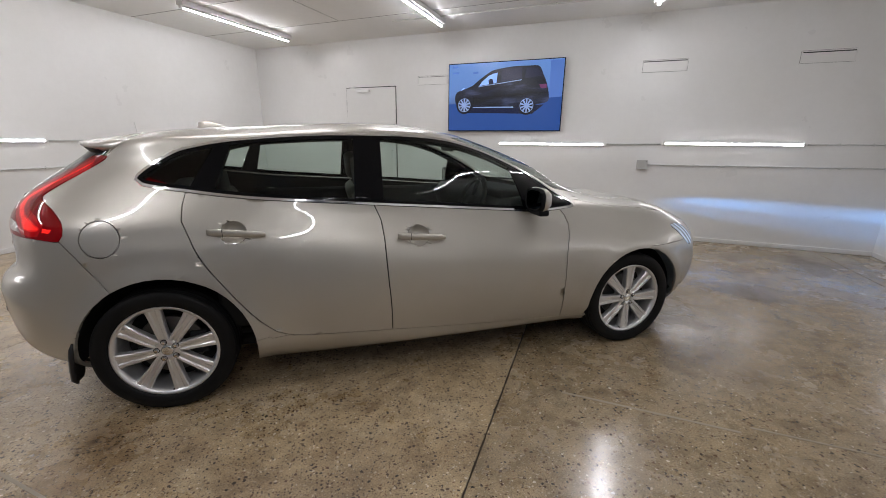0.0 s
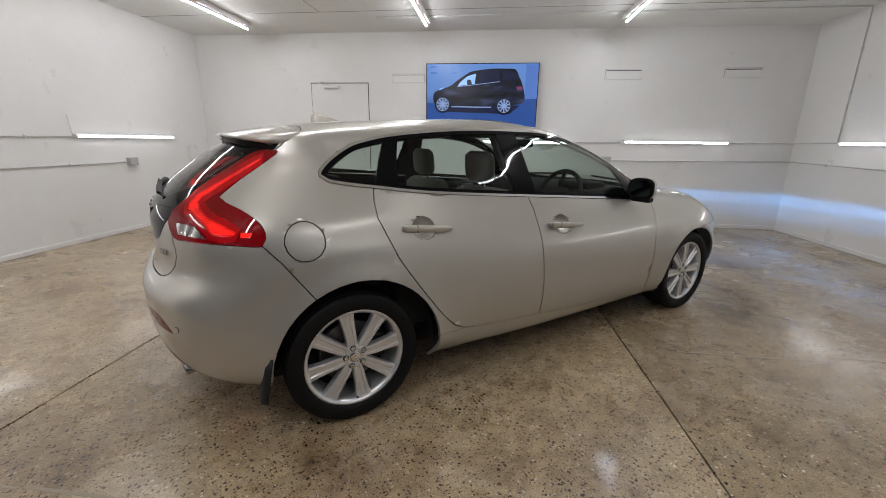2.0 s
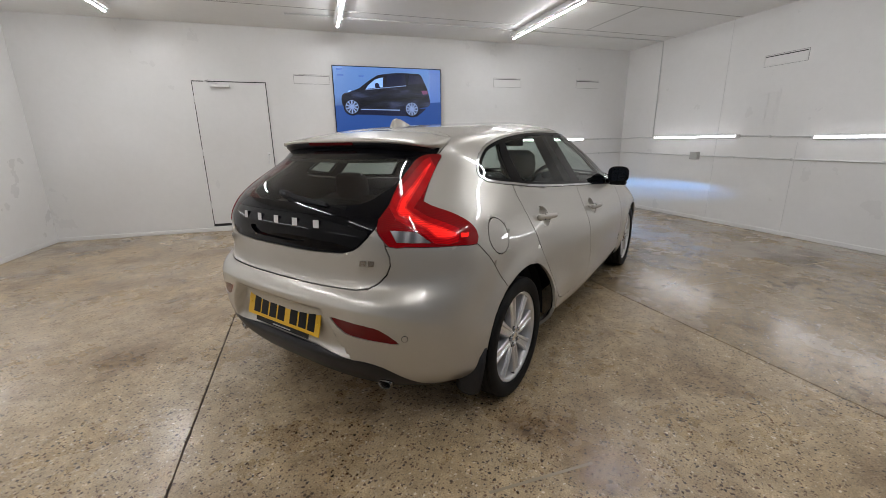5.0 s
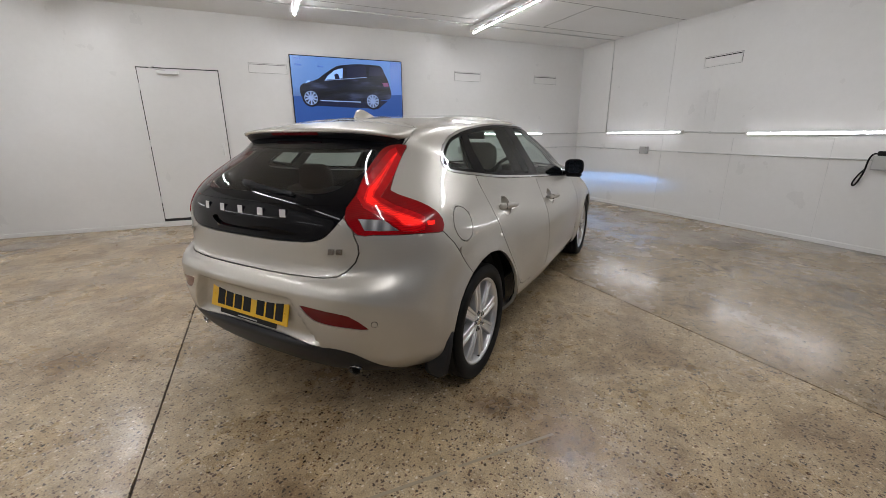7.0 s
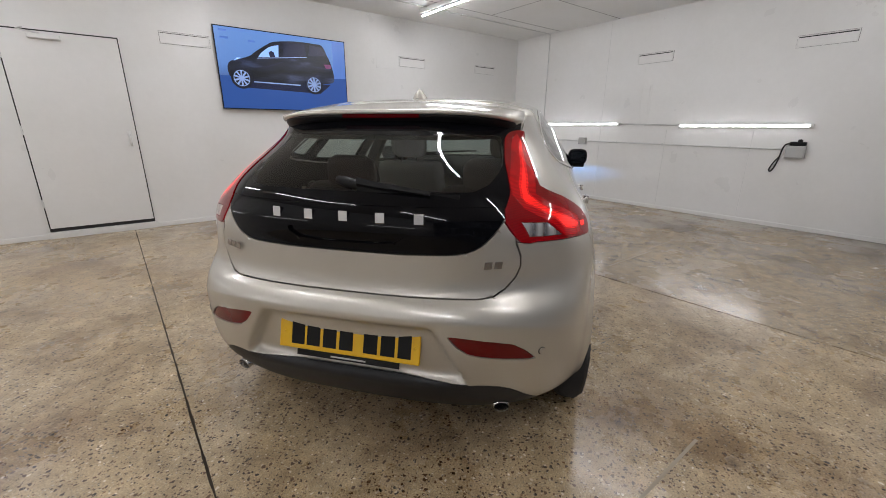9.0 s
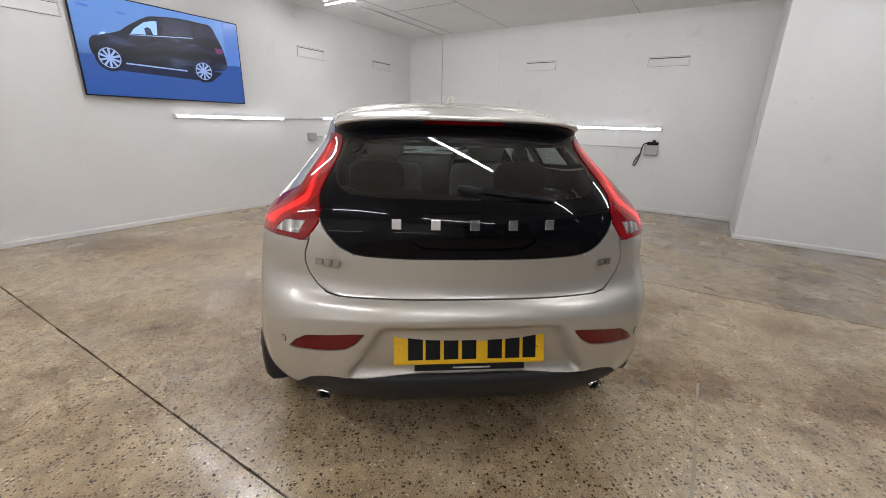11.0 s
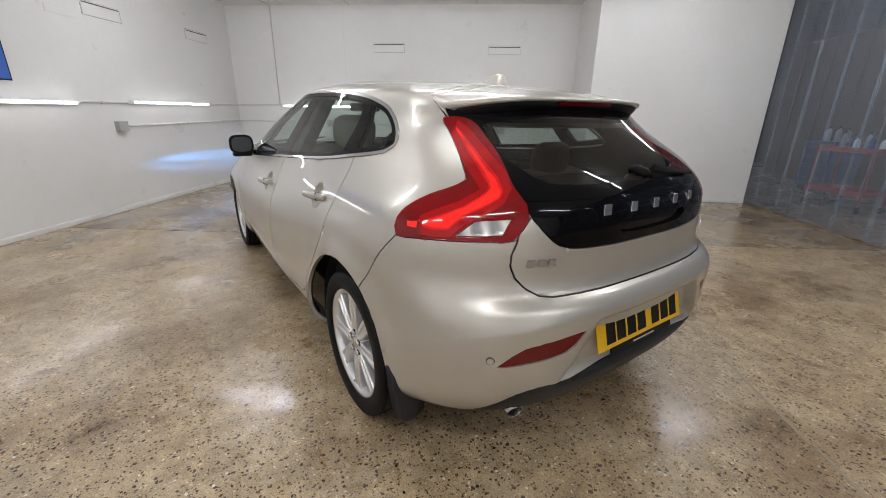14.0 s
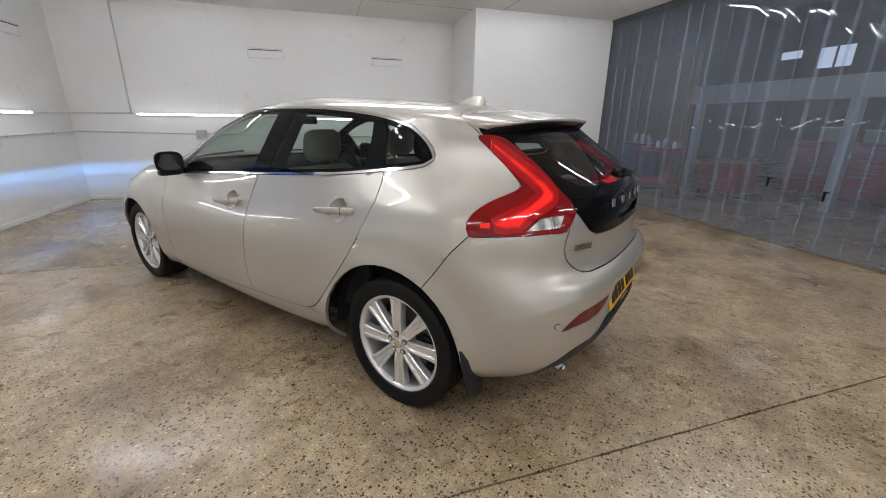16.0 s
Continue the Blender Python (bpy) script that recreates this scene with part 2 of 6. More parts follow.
b_.inputs["Metallic"].default_value, b_.inputs["Roughness"].default_value, b_.inputs["Coat Weight"].default_value = 0.7, 0.15, 0.8
bumped(n_, l_, b_, w_.outputs["Fac"], 0.6, 0.004)
LAMP_HEAD = ribbed_glow("lamp_head", (0.62, 0.78, 1.0), 0.02, 0.9, 9, (0.20, 0.22, 0.25))
RED_REFLECTOR = plain("red_reflector", (0.12, 0.0012, 0.003), 0.06, spec=0.4)
YELLOW = plain("yellow_plate", (0.72, 0.42, 0.005), 0.35, 0.0, 0.2)
GLASS = clear_glass("tinted_glass", (0.72, 0.80, 0.765))
BACK_GLASS = clear_glass("privacy_glass", (0.42, 0.465, 0.445), 0.065)
# dark tint stands in for the dark view this glass would reflect
MIRROR = plain("mirror_glass", (0.09, 0.10, 0.11), 0.02, 1.0)
PVC = vinyl("clear_vinyl")


# ---- mesh helpers ----
def link(name, bm, mat, parent=None, m=None, smooth=False):
    me = bpy.data.meshes.new(name)
    bm.to_mesh(me)
    bm.free()
    me.materials.append(mat)
    if smooth:
        for p in me.polygons:
            p.use_smooth = True
    ob = new(name, me)
    if parent is not None:
        ob.parent = parent
    if m is not None:
        ob.matrix_basis = m
    return ob


def part(name, bm, mat, parent, label="", smooth=False, m=None):
    ob = link(name, bm, mat, parent, m, smooth)
    if label:
        ob["label"] = label
    return ob


def box(a, b, bevel=0.0, bm=None):
    bm = bm or bmesh.new()
    c = [(x + y) / 2 for x, y in zip(a, b)]
    s = [abs(y - x) for x, y in zip(a, b)]
    r = bmesh.ops.create_cube(bm, size=1, matrix=Matrix.Translation(c) @ Matrix.Diagonal((*s, 1)))
    if bevel:
        es = list({e for v in r["verts"] for e in v.link_edges})
        bmesh.ops.bevel(bm, geom=es, offset=bevel, segments=2, affect="EDGES", profile=0.5)
    return bm


def rod(points, radius, sides=10, bm=None, closed=False):
    """A round rod or cable along points."""
    bm = bm or bmesh.new()
    P = [Vector(p) for p in points]
    rings, up = [], None
    for i, p in enumerate(P):
        a = P[i - 1] if i or closed else p
        b = P[(i + 1) % len(P)] if i + 1 < len(P) or closed else p
        d = (b - a).normalized()
        if up is None:
            up = d.orthogonal().normalized()
        up = (up - d * up.dot(d)).normalized()
        w = d.cross(up)
        rings.append([bm.verts.new(p + radius * (math.cos(k * 2 * math.pi / sides) * up + math.sin(k * 2 * math.pi / sides) * w)) for k in range(sides)])
    pairs = list(zip(rings[:-1], rings[1:])) + ([(rings[-1], rings[0])] if closed else [])
    for r, s in pairs:
        for k in range(sides):
            bm.faces.new((r[k], r[(k + 1) % sides], s[(k + 1) % sides], s[k]))
    if not closed:
        bm.faces.new(rings[0][::-1])
        bm.faces.new(rings[-1])
    return bm


def lathe(profile, centre, axis, segments=48, bm=None, arc=(0, 2 * math.pi)):
    """Turns a profile of (radius, along) round an axis ('x' or 'y' or 'z') through centre."""
    bm = bm or bmesh.new()
    full = abs(arc[1] - arc[0] - 2 * math.pi) < 1e-6
    n = segments if full else segments + 1
    rings = []
    for k in range(n):
        a = arc[0] + (arc[1] - arc[0]) * k / segments
        ring = []
        for r, h in profile:
            c, s = r * math.cos(a), r * math.sin(a)
            v = {"y": (c, h, s), "z": (c, s, h), "x": (h, c, s)}[axis]
            ring.append(bm.verts.new((centre[0] + v[0], centre[1] + v[1], centre[2] + v[2])))
        rings.append(ring)
    for k in range(segments):
        r, s = rings[k], rings[(k + 1) % n]
        for j in range(len(profile) - 1):
            q = [r[j], r[j + 1], s[j + 1], s[j]]
            bm.faces.new(q)
    bmesh.ops.remove_doubles(bm, verts=bm.verts[:], dist=1e-5)
    return bm


def loft(sections, bm=None, caps=True):
    """Skin over closed sections of equal count."""
    bm = bm or bmesh.new()
    rings = [[bm.verts.new(p) for p in s] for s in sections]
    n = len(rings[0])
    for r, s in zip(rings[:-1], rings[1:]):
        for k in range(n):
            bm.faces.new((r[k], r[(k + 1) % n], s[(k + 1) % n], s[k]))
    if caps:
        bm.faces.new(rings[0][::-1])
        bm.faces.new(rings[-1])
    bmesh.ops.recalc_face_normals(bm, faces=bm.faces[:])
    return bm


def flat(points, z, bm=None):
    bm = bm or bmesh.new()
    bm.faces.new([bm.verts.new((x, y, z)) for x, y in points])
    return bm


def disc(cx, cy, r, z, k=28, bm=None):
    return flat([(cx + r * math.cos(a * 2 * math.pi / k), cy + r * math.sin(a * 2 * math.pi / k)) for a in range(k)], z, bm)


# ---- room shell ----
def structure(name, bm, mat, label, category):
    return tagged(link(name, bm, mat, m=ROOM), label, category, kind="structure")


ground = structure("ground", box((-16, -18, -0.30), (14, 10, -0.012)), JOINT, "dark concrete subfloor showing only in the joints", "ground")
structure("ceiling", box((UL - 0.2, VB - 0.1, H), (UR + 0.2, VT + 0.2, H + 0.15)), CEIL, "white painted board ceiling", "ceiling")
north = structure("wall_north", box((UL - 0.2, VT, -0.1), (UR + 0.2, VT + 0.2, H)), WALL, "white glossy painted wall with a door and a screen", "wall")
east = structure("wall_east", box((UR, VB, -0.1), (UR + 0.2, VT, H)), WALL, "white glossy painted board wall with tube lights", "wall")
west = structure("wall_west", box((UL - 0.2, VB, -0.1), (UL, VT, H)), WALL, "white glossy painted wall with tube lights", "wall")
structure("wall_block", box((4.27, VB, -0.1), (UR, -1.46, H)), WALL, "white painted boxed-out wall beside the strip curtain", "wall")
# skirting: a low rounded cement fillet
for name, a, b in (("baseboard", (UL, VT - 0.014, 0), (UR, VT, 0.055)), ("baseboard", (UR - 0.014, -1.446, 0), (UR, VT - 0.014, 0.055)), ("baseboard", (UL, VB, 0), (UL + 0.014, VT - 0.014, 0.055)), ("baseboard", (4.256, VB, 0), (4.27, -1.446, 0.05)), ("baseboard", (4.27, -1.46, 0), (UR, -1.446, 0.05))):
    structure(name, box(a, b, 0.005), WALL, "white painted low skirting", "skirting")
# joints between wall boards
for v in (1.32, 0.22, 2.42):
    structure("trim", box((UR - 0.003, v - 0.002, 0.056), (UR, v + 0.002, H if v > 2 else 1.2)), CONDUIT, "thin painted joint between wall boards", "trim")
# boards of the ceiling, told apart by their dark joints
for v in (3.42, 2.30, 0.2, -1.9):
    structure("trim", box((UL, v - 0.003, H - 0.003), (UR, v + 0.003, H)), DARK_GREY, "thin dark joint between ceiling boards", "trim")
for u, v0, v1 in ((-1.3, 2.3, 3.42), (1.2, 0.2, 2.3), (3.7, 2.3, 3.42), (-2.6, 0.2, 2.3), (4.4, -1.9, 0.2), (1.9, -1.9, 0.2)):
    structure("trim", box((u - 0.002, v0 + 0.004, H - 0.003), (u + 0.002, v1 - 0.004, H)), DARK_GREY, "thin dark joint between ceiling boards", "trim")


# ---- lamps of the room ----
def batten(length, wall):
    """A tube light: housing against its support (local -z), tube, two end caps. Lies along local x."""
    lamp = new("wall_light" if wall else "ceiling_light")
    w = 0.026 if wall else 0.052
    part("housing", box((-length / 2, -w, 0.0), (length / 2, w, 0.028 if wall else 0.058), 0.004), WHITE, lamp, "white sheet metal batten housing")
    z = 0.040 if wall else 0.076
    for name, a0, a1, mat, words in (("tube", 0.22, math.pi - 0.22, WALL_TUBE if wall else CEILING_TUBE, "glowing white tube"), ("tube_back", math.pi - 0.22, 2 * math.pi + 0.22, WHITE, "white plastic back of the tube")):
        part(name, lathe([(0.015, -length / 2 + 0.03), (0.015, length / 2 - 0.03)], (0, 0, z), "x", 12, arc=(a0, a1)), mat, lamp, words, True)
    for s in (-1, 1):
        part("end_cap", box((s * length / 2, -0.02, 0.02), (s * (length / 2 - 0.03), 0.02, z + 0.018), 0.003), WHITE, lamp)
    return lamp


first = tagged(batten(1.82, False), "white batten with a lit tube fixed to the ceiling", "ceiling light", "ceiling tube lights")
spots = [(u, v) for v in (2.94, 0.3, -2.42) for u in (-2.57, 0.06, 2.70)]
for k, (u, v) in enumerate(spots):
    m = ROOM @ pose(u, v, H, 180, 0, 90)
    if k == 0:
        first.matrix_basis = m
    else:
        copy_thing(first, m)
first = tagged(batten(1.52, True), "slim white batten with a lit tube fixed to the wall", "wall light", "wall tube lights")
walls = [pose(1.535, VT, 1.255, 90, 0, 0), pose(3.765, VT, 1.28, 90, 0, 0), pose(UR, 2.83, 1.285, 90, 0, -90), pose(UR, 0.39, 1.255, 90, 0, -90), pose(UL, 2.87, 1.255, 90, 0, 90), pose(UL, 0.30, 1.24, 90, 0, 90), pose(UL, -2.2, 1.24, 90, 0, 90)]
for k, m in enumerate(walls):
    if k == 0:
        first.matrix_basis = ROOM @ m
    else:
        copy_thing(first, ROOM @ m)


# ---- car body surface: horizontal loops stacked from the underside to the roof ----
def ease(x, xs, ys):
    """Monotone cubic through the knots xs, ys, flat beyond them."""
    xs, ys = np.array(xs, float), np.array(ys, float)
    h, d = np.diff(xs), np.diff(ys) / np.diff(xs)
    m = np.r_[d[0], np.where(d[1:] * d[:-1] > 0, 2 * d[1:] * d[:-1] / np.where(d[1:] + d[:-1] == 0, 1, d[1:] + d[:-1]), 0), d[-1]]
    x = np.clip(x, xs[0], xs[-1])
    i = np.clip(np.searchsorted(xs, x, side="right") - 1, 0, len(h) - 1)
    t = (x - xs[i]) / h[i]
    return (ys[i] * (1 + 2 * t) * (1 - t) ** 2 + h[i] * m[i] * t * (1 - t) ** 2 + ys[i + 1] * t * t * (3 - 2 * t) + h[i] * m[i + 1] * t * t * (t - 1))


def loop(rear, front, width, taper, heights, rear_corner, front_corner):
    """One half loop round the car (right side), from the rear centre to the front centre. heights: at five stations of the length."""
    (ra, rn), (fa, fn) = rear_corner, front_corner
    a = np.linspace(0, 1, 72) ** 1.25 * np.pi / 2
    bx, by = ra * (1 - np.cos(a) ** (2 / rn)), np.sin(a) ** (2 / rn)
    cx, cy = fa * (1 - np.cos(a) ** (2 / fn)), np.sin(a) ** (2 / fn)
    side = np.linspace(rear + ra, front - fa, 84)[1:-1]
    x = np.r_[rear + bx, side, (front - cx)[::-1]]
    y = np.r_[by, np.ones(len(side)), cy[::-1]]
    y = y * width * (1 - np.where(x < 1.2, taper, 0.03) * (np.abs(x - 1.2) / 1.7) ** 1.5)
    return np.stack([x, -y, ease(x, (-0.8, 0.0, 1.2, 2.4, 3.5), heights)], -1)


def fair(G, rounds):
    """Evens out the curvature of the grid without shrinking it; the middle plane is a mirror, the lowest row stays."""
    flip = np.array((1, -1, 1.0))
    for k in range(2 * rounds):
        up = np.concatenate([G[1:], (G[-2] * flip)[None]])
        down = np.concatenate([G[:1], G[:-1]])
        after = np.concatenate([G[:, 1:], (G[:, -2] * flip)[:, None]], 1)
        before = np.concatenate([(G[:, 1] * flip)[:, None], G[:, :-1]], 1)
        pull = 0
        for a, b in ((up, down), (after, before)):
            wa, wb = (1 / (np.linalg.norm(q - G, axis=-1, keepdims=True) + 0.002) for q in (a, b))
            pull = pull + 0.5 * ((a * wa + b * wb) / (wa + wb) - G)
        pull[0] = 0
        G = G + (0.62 if k % 2 == 0 else -0.64) * pull
    return G


def body_grid(steps=8):
    """The right half of the car's skin as a grid of points: rows from the sill to the roof's middle."""
    low, mid = (0.61, 3.1), (0.62, 2.7)
    R = np.array([
        loop(-0.615, 3.34, 0.775, 0.07, (0.235, 0.19, 0.17, 0.17, 0.20), low, (0.80, 2.4)),
        loop(-0.69, 3.41, 0.830, 0.08, (0.255, 0.235, 0.215, 0.215, 0.23), low, (0.80, 2.4)),
        loop(-0.765, 3.510, 0.875, 0.085, (0.35, 0.28, 0.33, 0.33, 0.34), low, (0.84, 2.4)),
        loop(-0.803, 3.540, 0.893, 0.095, (0.47, 0.34, 0.47, 0.47, 0.47), low, (0.86, 2.4)),
        loop(-0.812, 3.535, 0.893, 0.095, (0.612, 0.405, 0.555, 0.560, 0.555), low, (0.88, 2.4)),
        loop(-0.808, 3.525, 0.890, 0.095, (0.650, 0.470, 0.626, 0.620, 0.605), low, (0.89, 2.4)),
        loop(-0.786, 3.510, 0.884, 0.09, (0.684, 0.57, 0.684, 0.668, 0.645), low, (0.90, 2.4)),
        loop(-0.757, 3.46, 0.866, 0.065, (0.715, 0.76, 0.745, 0.735, 0.715), mid, (0.92, 2.4)),
        loop(-0.750, 3.35, 0.825, 0.035, (0.84, 0.85, 0.825, 0.81, 0.775), mid, (0.92, 2.4)),
        loop(-0.746, 3.10, 0.795, 0.05, (0.935, 0.935, 0.90, 0.890, 0.845), mid, (0.90, 2.4)),
        loop(-0.682, 2.50, 0.780, 0.20, (1.03, 1.05, 0.985, 0.955, 0.94), (0.50, 2.9), (0.80, 2.4)),
        loop(-0.505, 2.14, 0.676, 0.22, (1.165, 1.175, 1.145, 1.135, 1.13), (0.50, 2.75), (0.74, 2.4)),
        loop(-0.370, 1.72, 0.565, 0.06, (1.225, 1.268, 1.295, 1.28, 1.27), (0.46, 3.2), (0.62, 2.5)),
        loop(-0.260, 1.50, 0.508, 0.05, (1.25, 1.303, 1.345, 1.335, 1.32), (0.45, 3.2), (0.60, 2.6)),
        loop(-0.100, 1.25, 0.340, 0.03, (1.28, 1.333, 1.385, 1.375, 1.36), (0.45, 3.2), (0.60, 2.6)),
        loop(0.200, 0.90, 0.02, 0.0, (1.29, 1.345, 1.395, 1.385, 1.36), (0.25, 3.2), (0.25, 2.6)),
    ])
    n = len(R)
    out = []
    for i in range(n - 1):
        p0, p1, p2, p3 = R[max(i - 1, 0)], R[i], R[i + 1], R[min(i + 2, n - 1)]
        for s in range(steps):
            t = s / steps
            out.append(0.5 * (2 * p1 + (p2 - p0) * t + (2 * p0 - 5 * p1 + 4 * p2 - p3) * t * t + (3 * p1 - p0 - 3 * p2 + p3) * t ** 3))
    out.append(R[-1])
    G = np.array(out)
    G[..., 1] = np.minimum(G[..., 1], 0)
    G = fair(G, 130)
    G[..., 1] = np.minimum(G[..., 1], 0)
    for wx in (0.0, 2.647):  # flared lips over the wheels
        r = np.hypot(G[..., 0] - wx, G[..., 2] - 0.30)
        G[..., 1] -= np.where(np.abs(G[..., 1]) > 0.6, (0.020 if wx == 0 else 0.016) * np.exp(-(((r - 0.37) / 0.055) ** 2)), 0)
    for _ in range(40):  # calm the door sides
        even = 0.25 * G[:-2, :, 1:] + 0.5 * G[1:-1, :, 1:] + 0.25 * G[2:, :, 1:]
        x, h = G[1:-1, :, 0], G[1:-1, :, 2]
        k = np.clip((x - 0.15) / 0.2, 0, 1) * np.clip((2.6 - x) / 0.2, 0, 1) * np.clip((h - 0.28) / 0.08, 0, 1) * np.clip((1.0 - h) / 0.06, 0, 1)
        G[1:-1, :, 1:] += k[..., None] * (even - G[1:-1, :, 1:])
    # shallow recess for the number plate in the rear bumper
    y, h = np.abs(G[..., 1]), G[..., 2]
    edge = np.interp(h, (0.38, 0.60), (0.43, 0.30))
    side = np.clip((edge - y) / 0.014 + 0.5, 0, 1) * np.clip((0.605 - h) / 0.03 + 0.5, 0, 1) * np.clip((h - 0.395) / 0.035, 0, 1)
    G[..., 0] += np.where(G[..., 0] < -0.5, 0.042 * side * side * (3 - 2 * side), 0)
    G[:, 0, 1] = G[:, -1, 1] = 0
    G[-1, :, 1] = 0
    return G


# ---- car: panels cut out of the skin along their outlines ----
def curve(points, closed=False, step=0.025):
    """Points resampled along a smooth line through them."""
    P = [np.array(p, float) for p in points]
    n, out = len(P), []
    for i in range(n if closed else n - 1):
        p1, p2 = P[i], P[(i + 1) % n]
        p0 = P[i - 1] if closed or i > 0 else p1
        p3 = P[(i + 2) % n] if closed or i + 2 < n else p2
        k = max(1, int(np.linalg.norm(p2 - p1) / step))
        for s in range(k):
            t = s / k
            out.append(0.5 * (2 * p1 + (p2 - p0) * t + (2 * p0 - 5 * p1 + 4 * p2 - p3) * t * t + (3 * p1 - p0 - 3 * p2 + p3) * t ** 3))
    if not closed:
        out.append(P[-1])
    return np.array(out)


def inside(poly, a, b):
    hit, n = False, len(poly)
    x1, y1 = poly[-1]
    for x2, y2 in poly:
        if (y1 > b) != (y2 > b) and a < (x2 - x1) * (b - y1) / (y2 - y1) + x1:
            hit = not hit
        x1, y1 = x2, y2
    return hit


def inset(poly, d):
    """A closed line moved inwards by d."""
    p = np.array(poly)
    t = np.roll(p, -1, 0) - np.roll(p, 1, 0)
    t /= np.linalg.norm(t, axis=1)[:, None] + 1e-9
    area = np.sum(p[:, 0] * np.roll(p[:, 1], -1) - np.roll(p[:, 0], -1) * p[:, 1])
    return p + (d if area > 0 else -d) * np.stack([-t[:, 1], t[:, 0]], 1)


SIDE = (Vector((1, 0, 0)), Vector((0, 0, 1)))
REAR = (Vector((0, 1, 0)), Vector((0, 0, 1)))
TOP = (Vector((1, 0, 0)), Vector((0, 1, 0)))
SLANT = (Vector((0.91, -0.413, 0)), Vector((0, 0, 1)))


def cut(bm, line, view, where, closed=False):
    """Cuts the faces that satisfy where(centre) along a line drawn in a view (two axes)."""
    A, B = view
    toward = A.cross(B)
    def bounds(f):
        va, vb = [v.co.dot(A) for v in f.verts], [v.co.dot(B) for v in f.verts]
        return min(va), max(va), min(vb), max(vb)

    todo = {f: bounds(f) for f in bm.faces if where(f.calc_center_median())}
    pts = list(line) + ([line[0]] if closed else [])
    for (a1, b1), (a2, b2) in zip(pts[:-1], pts[1:]):
        if abs(a2 - a1) + abs(b2 - b1) < 1e-6:
            continue
        lo_a, hi_a, lo_b, hi_b = min(a1, a2) - 1e-4, max(a1, a2) + 1e-4, min(b1, b2) - 1e-4, max(b1, b2) + 1e-4
        near = [f for f, (p, q, r, t) in todo.items() if q >= lo_a and p <= hi_a and t >= lo_b and r <= hi_b]
        if not near:
            continue
        geom = list({v for f in near for v in f.verts}) + list({e for f in near for e in f.edges}) + near
        no = (A * (a2 - a1) + B * (b2 - b1)).cross(toward)
        out = bmesh.ops.bisect_plane(bm, geom=geom, dist=1e-5, plane_co=A * a1 + B * b1, plane_no=no)
        for f in near:
            todo.pop(f, None)
        for f in {g for g in out["geom"] if isinstance(g, bmesh.types.BMFace)} | {f for f in near if f.is_valid}:
            todo[f] = bounds(f)


# outlines on the side (along, up)
DLO = curve([(2.165, 0.915), (1.93, 0.897), (1.75, 0.909), (1.34, 0.94), (0.978, 0.966), (0.535, 0.998), (0.323, 1.017), (0.126, 1.043), (0.02, 1.057), (-0.065, 1.074), (-0.096, 1.098), (-0.09, 1.12), (-0.05, 1.157), (0.0, 1.192), (0.06, 1.226), (0.12, 1.247), (0.27, 1.277), (0.5, 1.301), (0.754, 1.316), (1.06, 1.318), (1.27, 1.311), (1.47, 1.287), (1.665, 1.231), (1.836, 1.155), (2.01, 1.061), (2.10, 0.995), (2.17, 0.935)], True)
DLO_IN = inset(DLO, 0.011)
DLO_SEAL = inset(DLO, 0.027)
PILLARS = ([(0.117, 1.03), (0.255, 1.29)], [(0.225, 1.0), (0.325, 1.31)], [(0.885, 0.94), (0.912, 1.34)], [(1.03, 0.92), (1.055, 1.34)], [(1.84, 0.86), (1.80, 1.20)])
REAR_EDGE = curve([(0.126, 1.06), (0.110, 0.99), (0.108, 0.923), (0.136, 0.852), (0.181, 0.745), (0.266, 0.613), (0.366, 0.475), (0.426, 0.406), (0.472, 0.362), (0.534, 0.335), (0.62, 0.322)], step=0.04)
MID_EDGE = curve([(1.05, 0.297), (1.045, 0.45), (1.036, 0.56), (1.027, 0.696), (1.024, 0.807), (1.014, 0.891), (0.978, 0.98)], step=0.05)
FRONT_EDGE = curve([(2.105, 0.232), (2.10, 0.335), (2.095, 0.5), (2.095, 0.66), (2.116, 0.76), (2.12, 0.82), (2.10, 0.87), (2.05, 0.93)], step=0.05)
REAR_DOOR = np.concatenate([REAR_EDGE, [(0.8, 0.31)], MID_EDGE])
FRONT_DOOR = np.concatenate([MID_EDGE[::-1], [(1.357, 0.276), (1.748, 0.25)], FRONT_EDGE])
FLAP = [(-0.207 + 0.077 * math.cos(k * math.pi / 20), 0.857 + 0.077 * math.sin(k * math.pi / 20)) for k in range(40)]
BUMPER_SEAM = [(-0.372, 0.864), (-0.303, 0.783), (-0.250, 0.706), (-0.14, 0.55)]
HUBS, ARCH = ((0.0, 0.305), (2.64, 0.305)), (0.378, 0.352)
ARCHES = [[(x + r * math.cos(k * math.pi / 24), z - 0.01 + r * math.sin(k * math.pi / 24)) for k in range(48)] for (x, z), r in zip(HUBS, ARCH)]
HEADLAMP = curve([(2.95, 0.757), (3.03, 0.760), (3.11, 0.742), (3.19, 0.655), (3.16, 0.61), (3.09, 0.64), (3.01, 0.705)], True)
# outlines of the tail lamp in a slanting view
LAMP = curve([(-0.089, 1.198), (0.002, 1.2), (-0.038, 1.161), (-0.114, 1.099), (-0.174, 1.044), (-0.189, 1.027), (-0.166, 1.011), (-0.086, 0.977), (-0.026, 0.939), (0.001, 0.902), (0.003, 0.877), (-0.010, 0.852), (-0.117, 0.859), (-0.218, 0.864), (-0.309, 0.869), (-0.361, 0.871), (-0.393, 0.934), (-0.377, 0.97), (-0.333, 1.01), (-0.268, 1.074), (-0.176, 1.144)], True, 0.02)
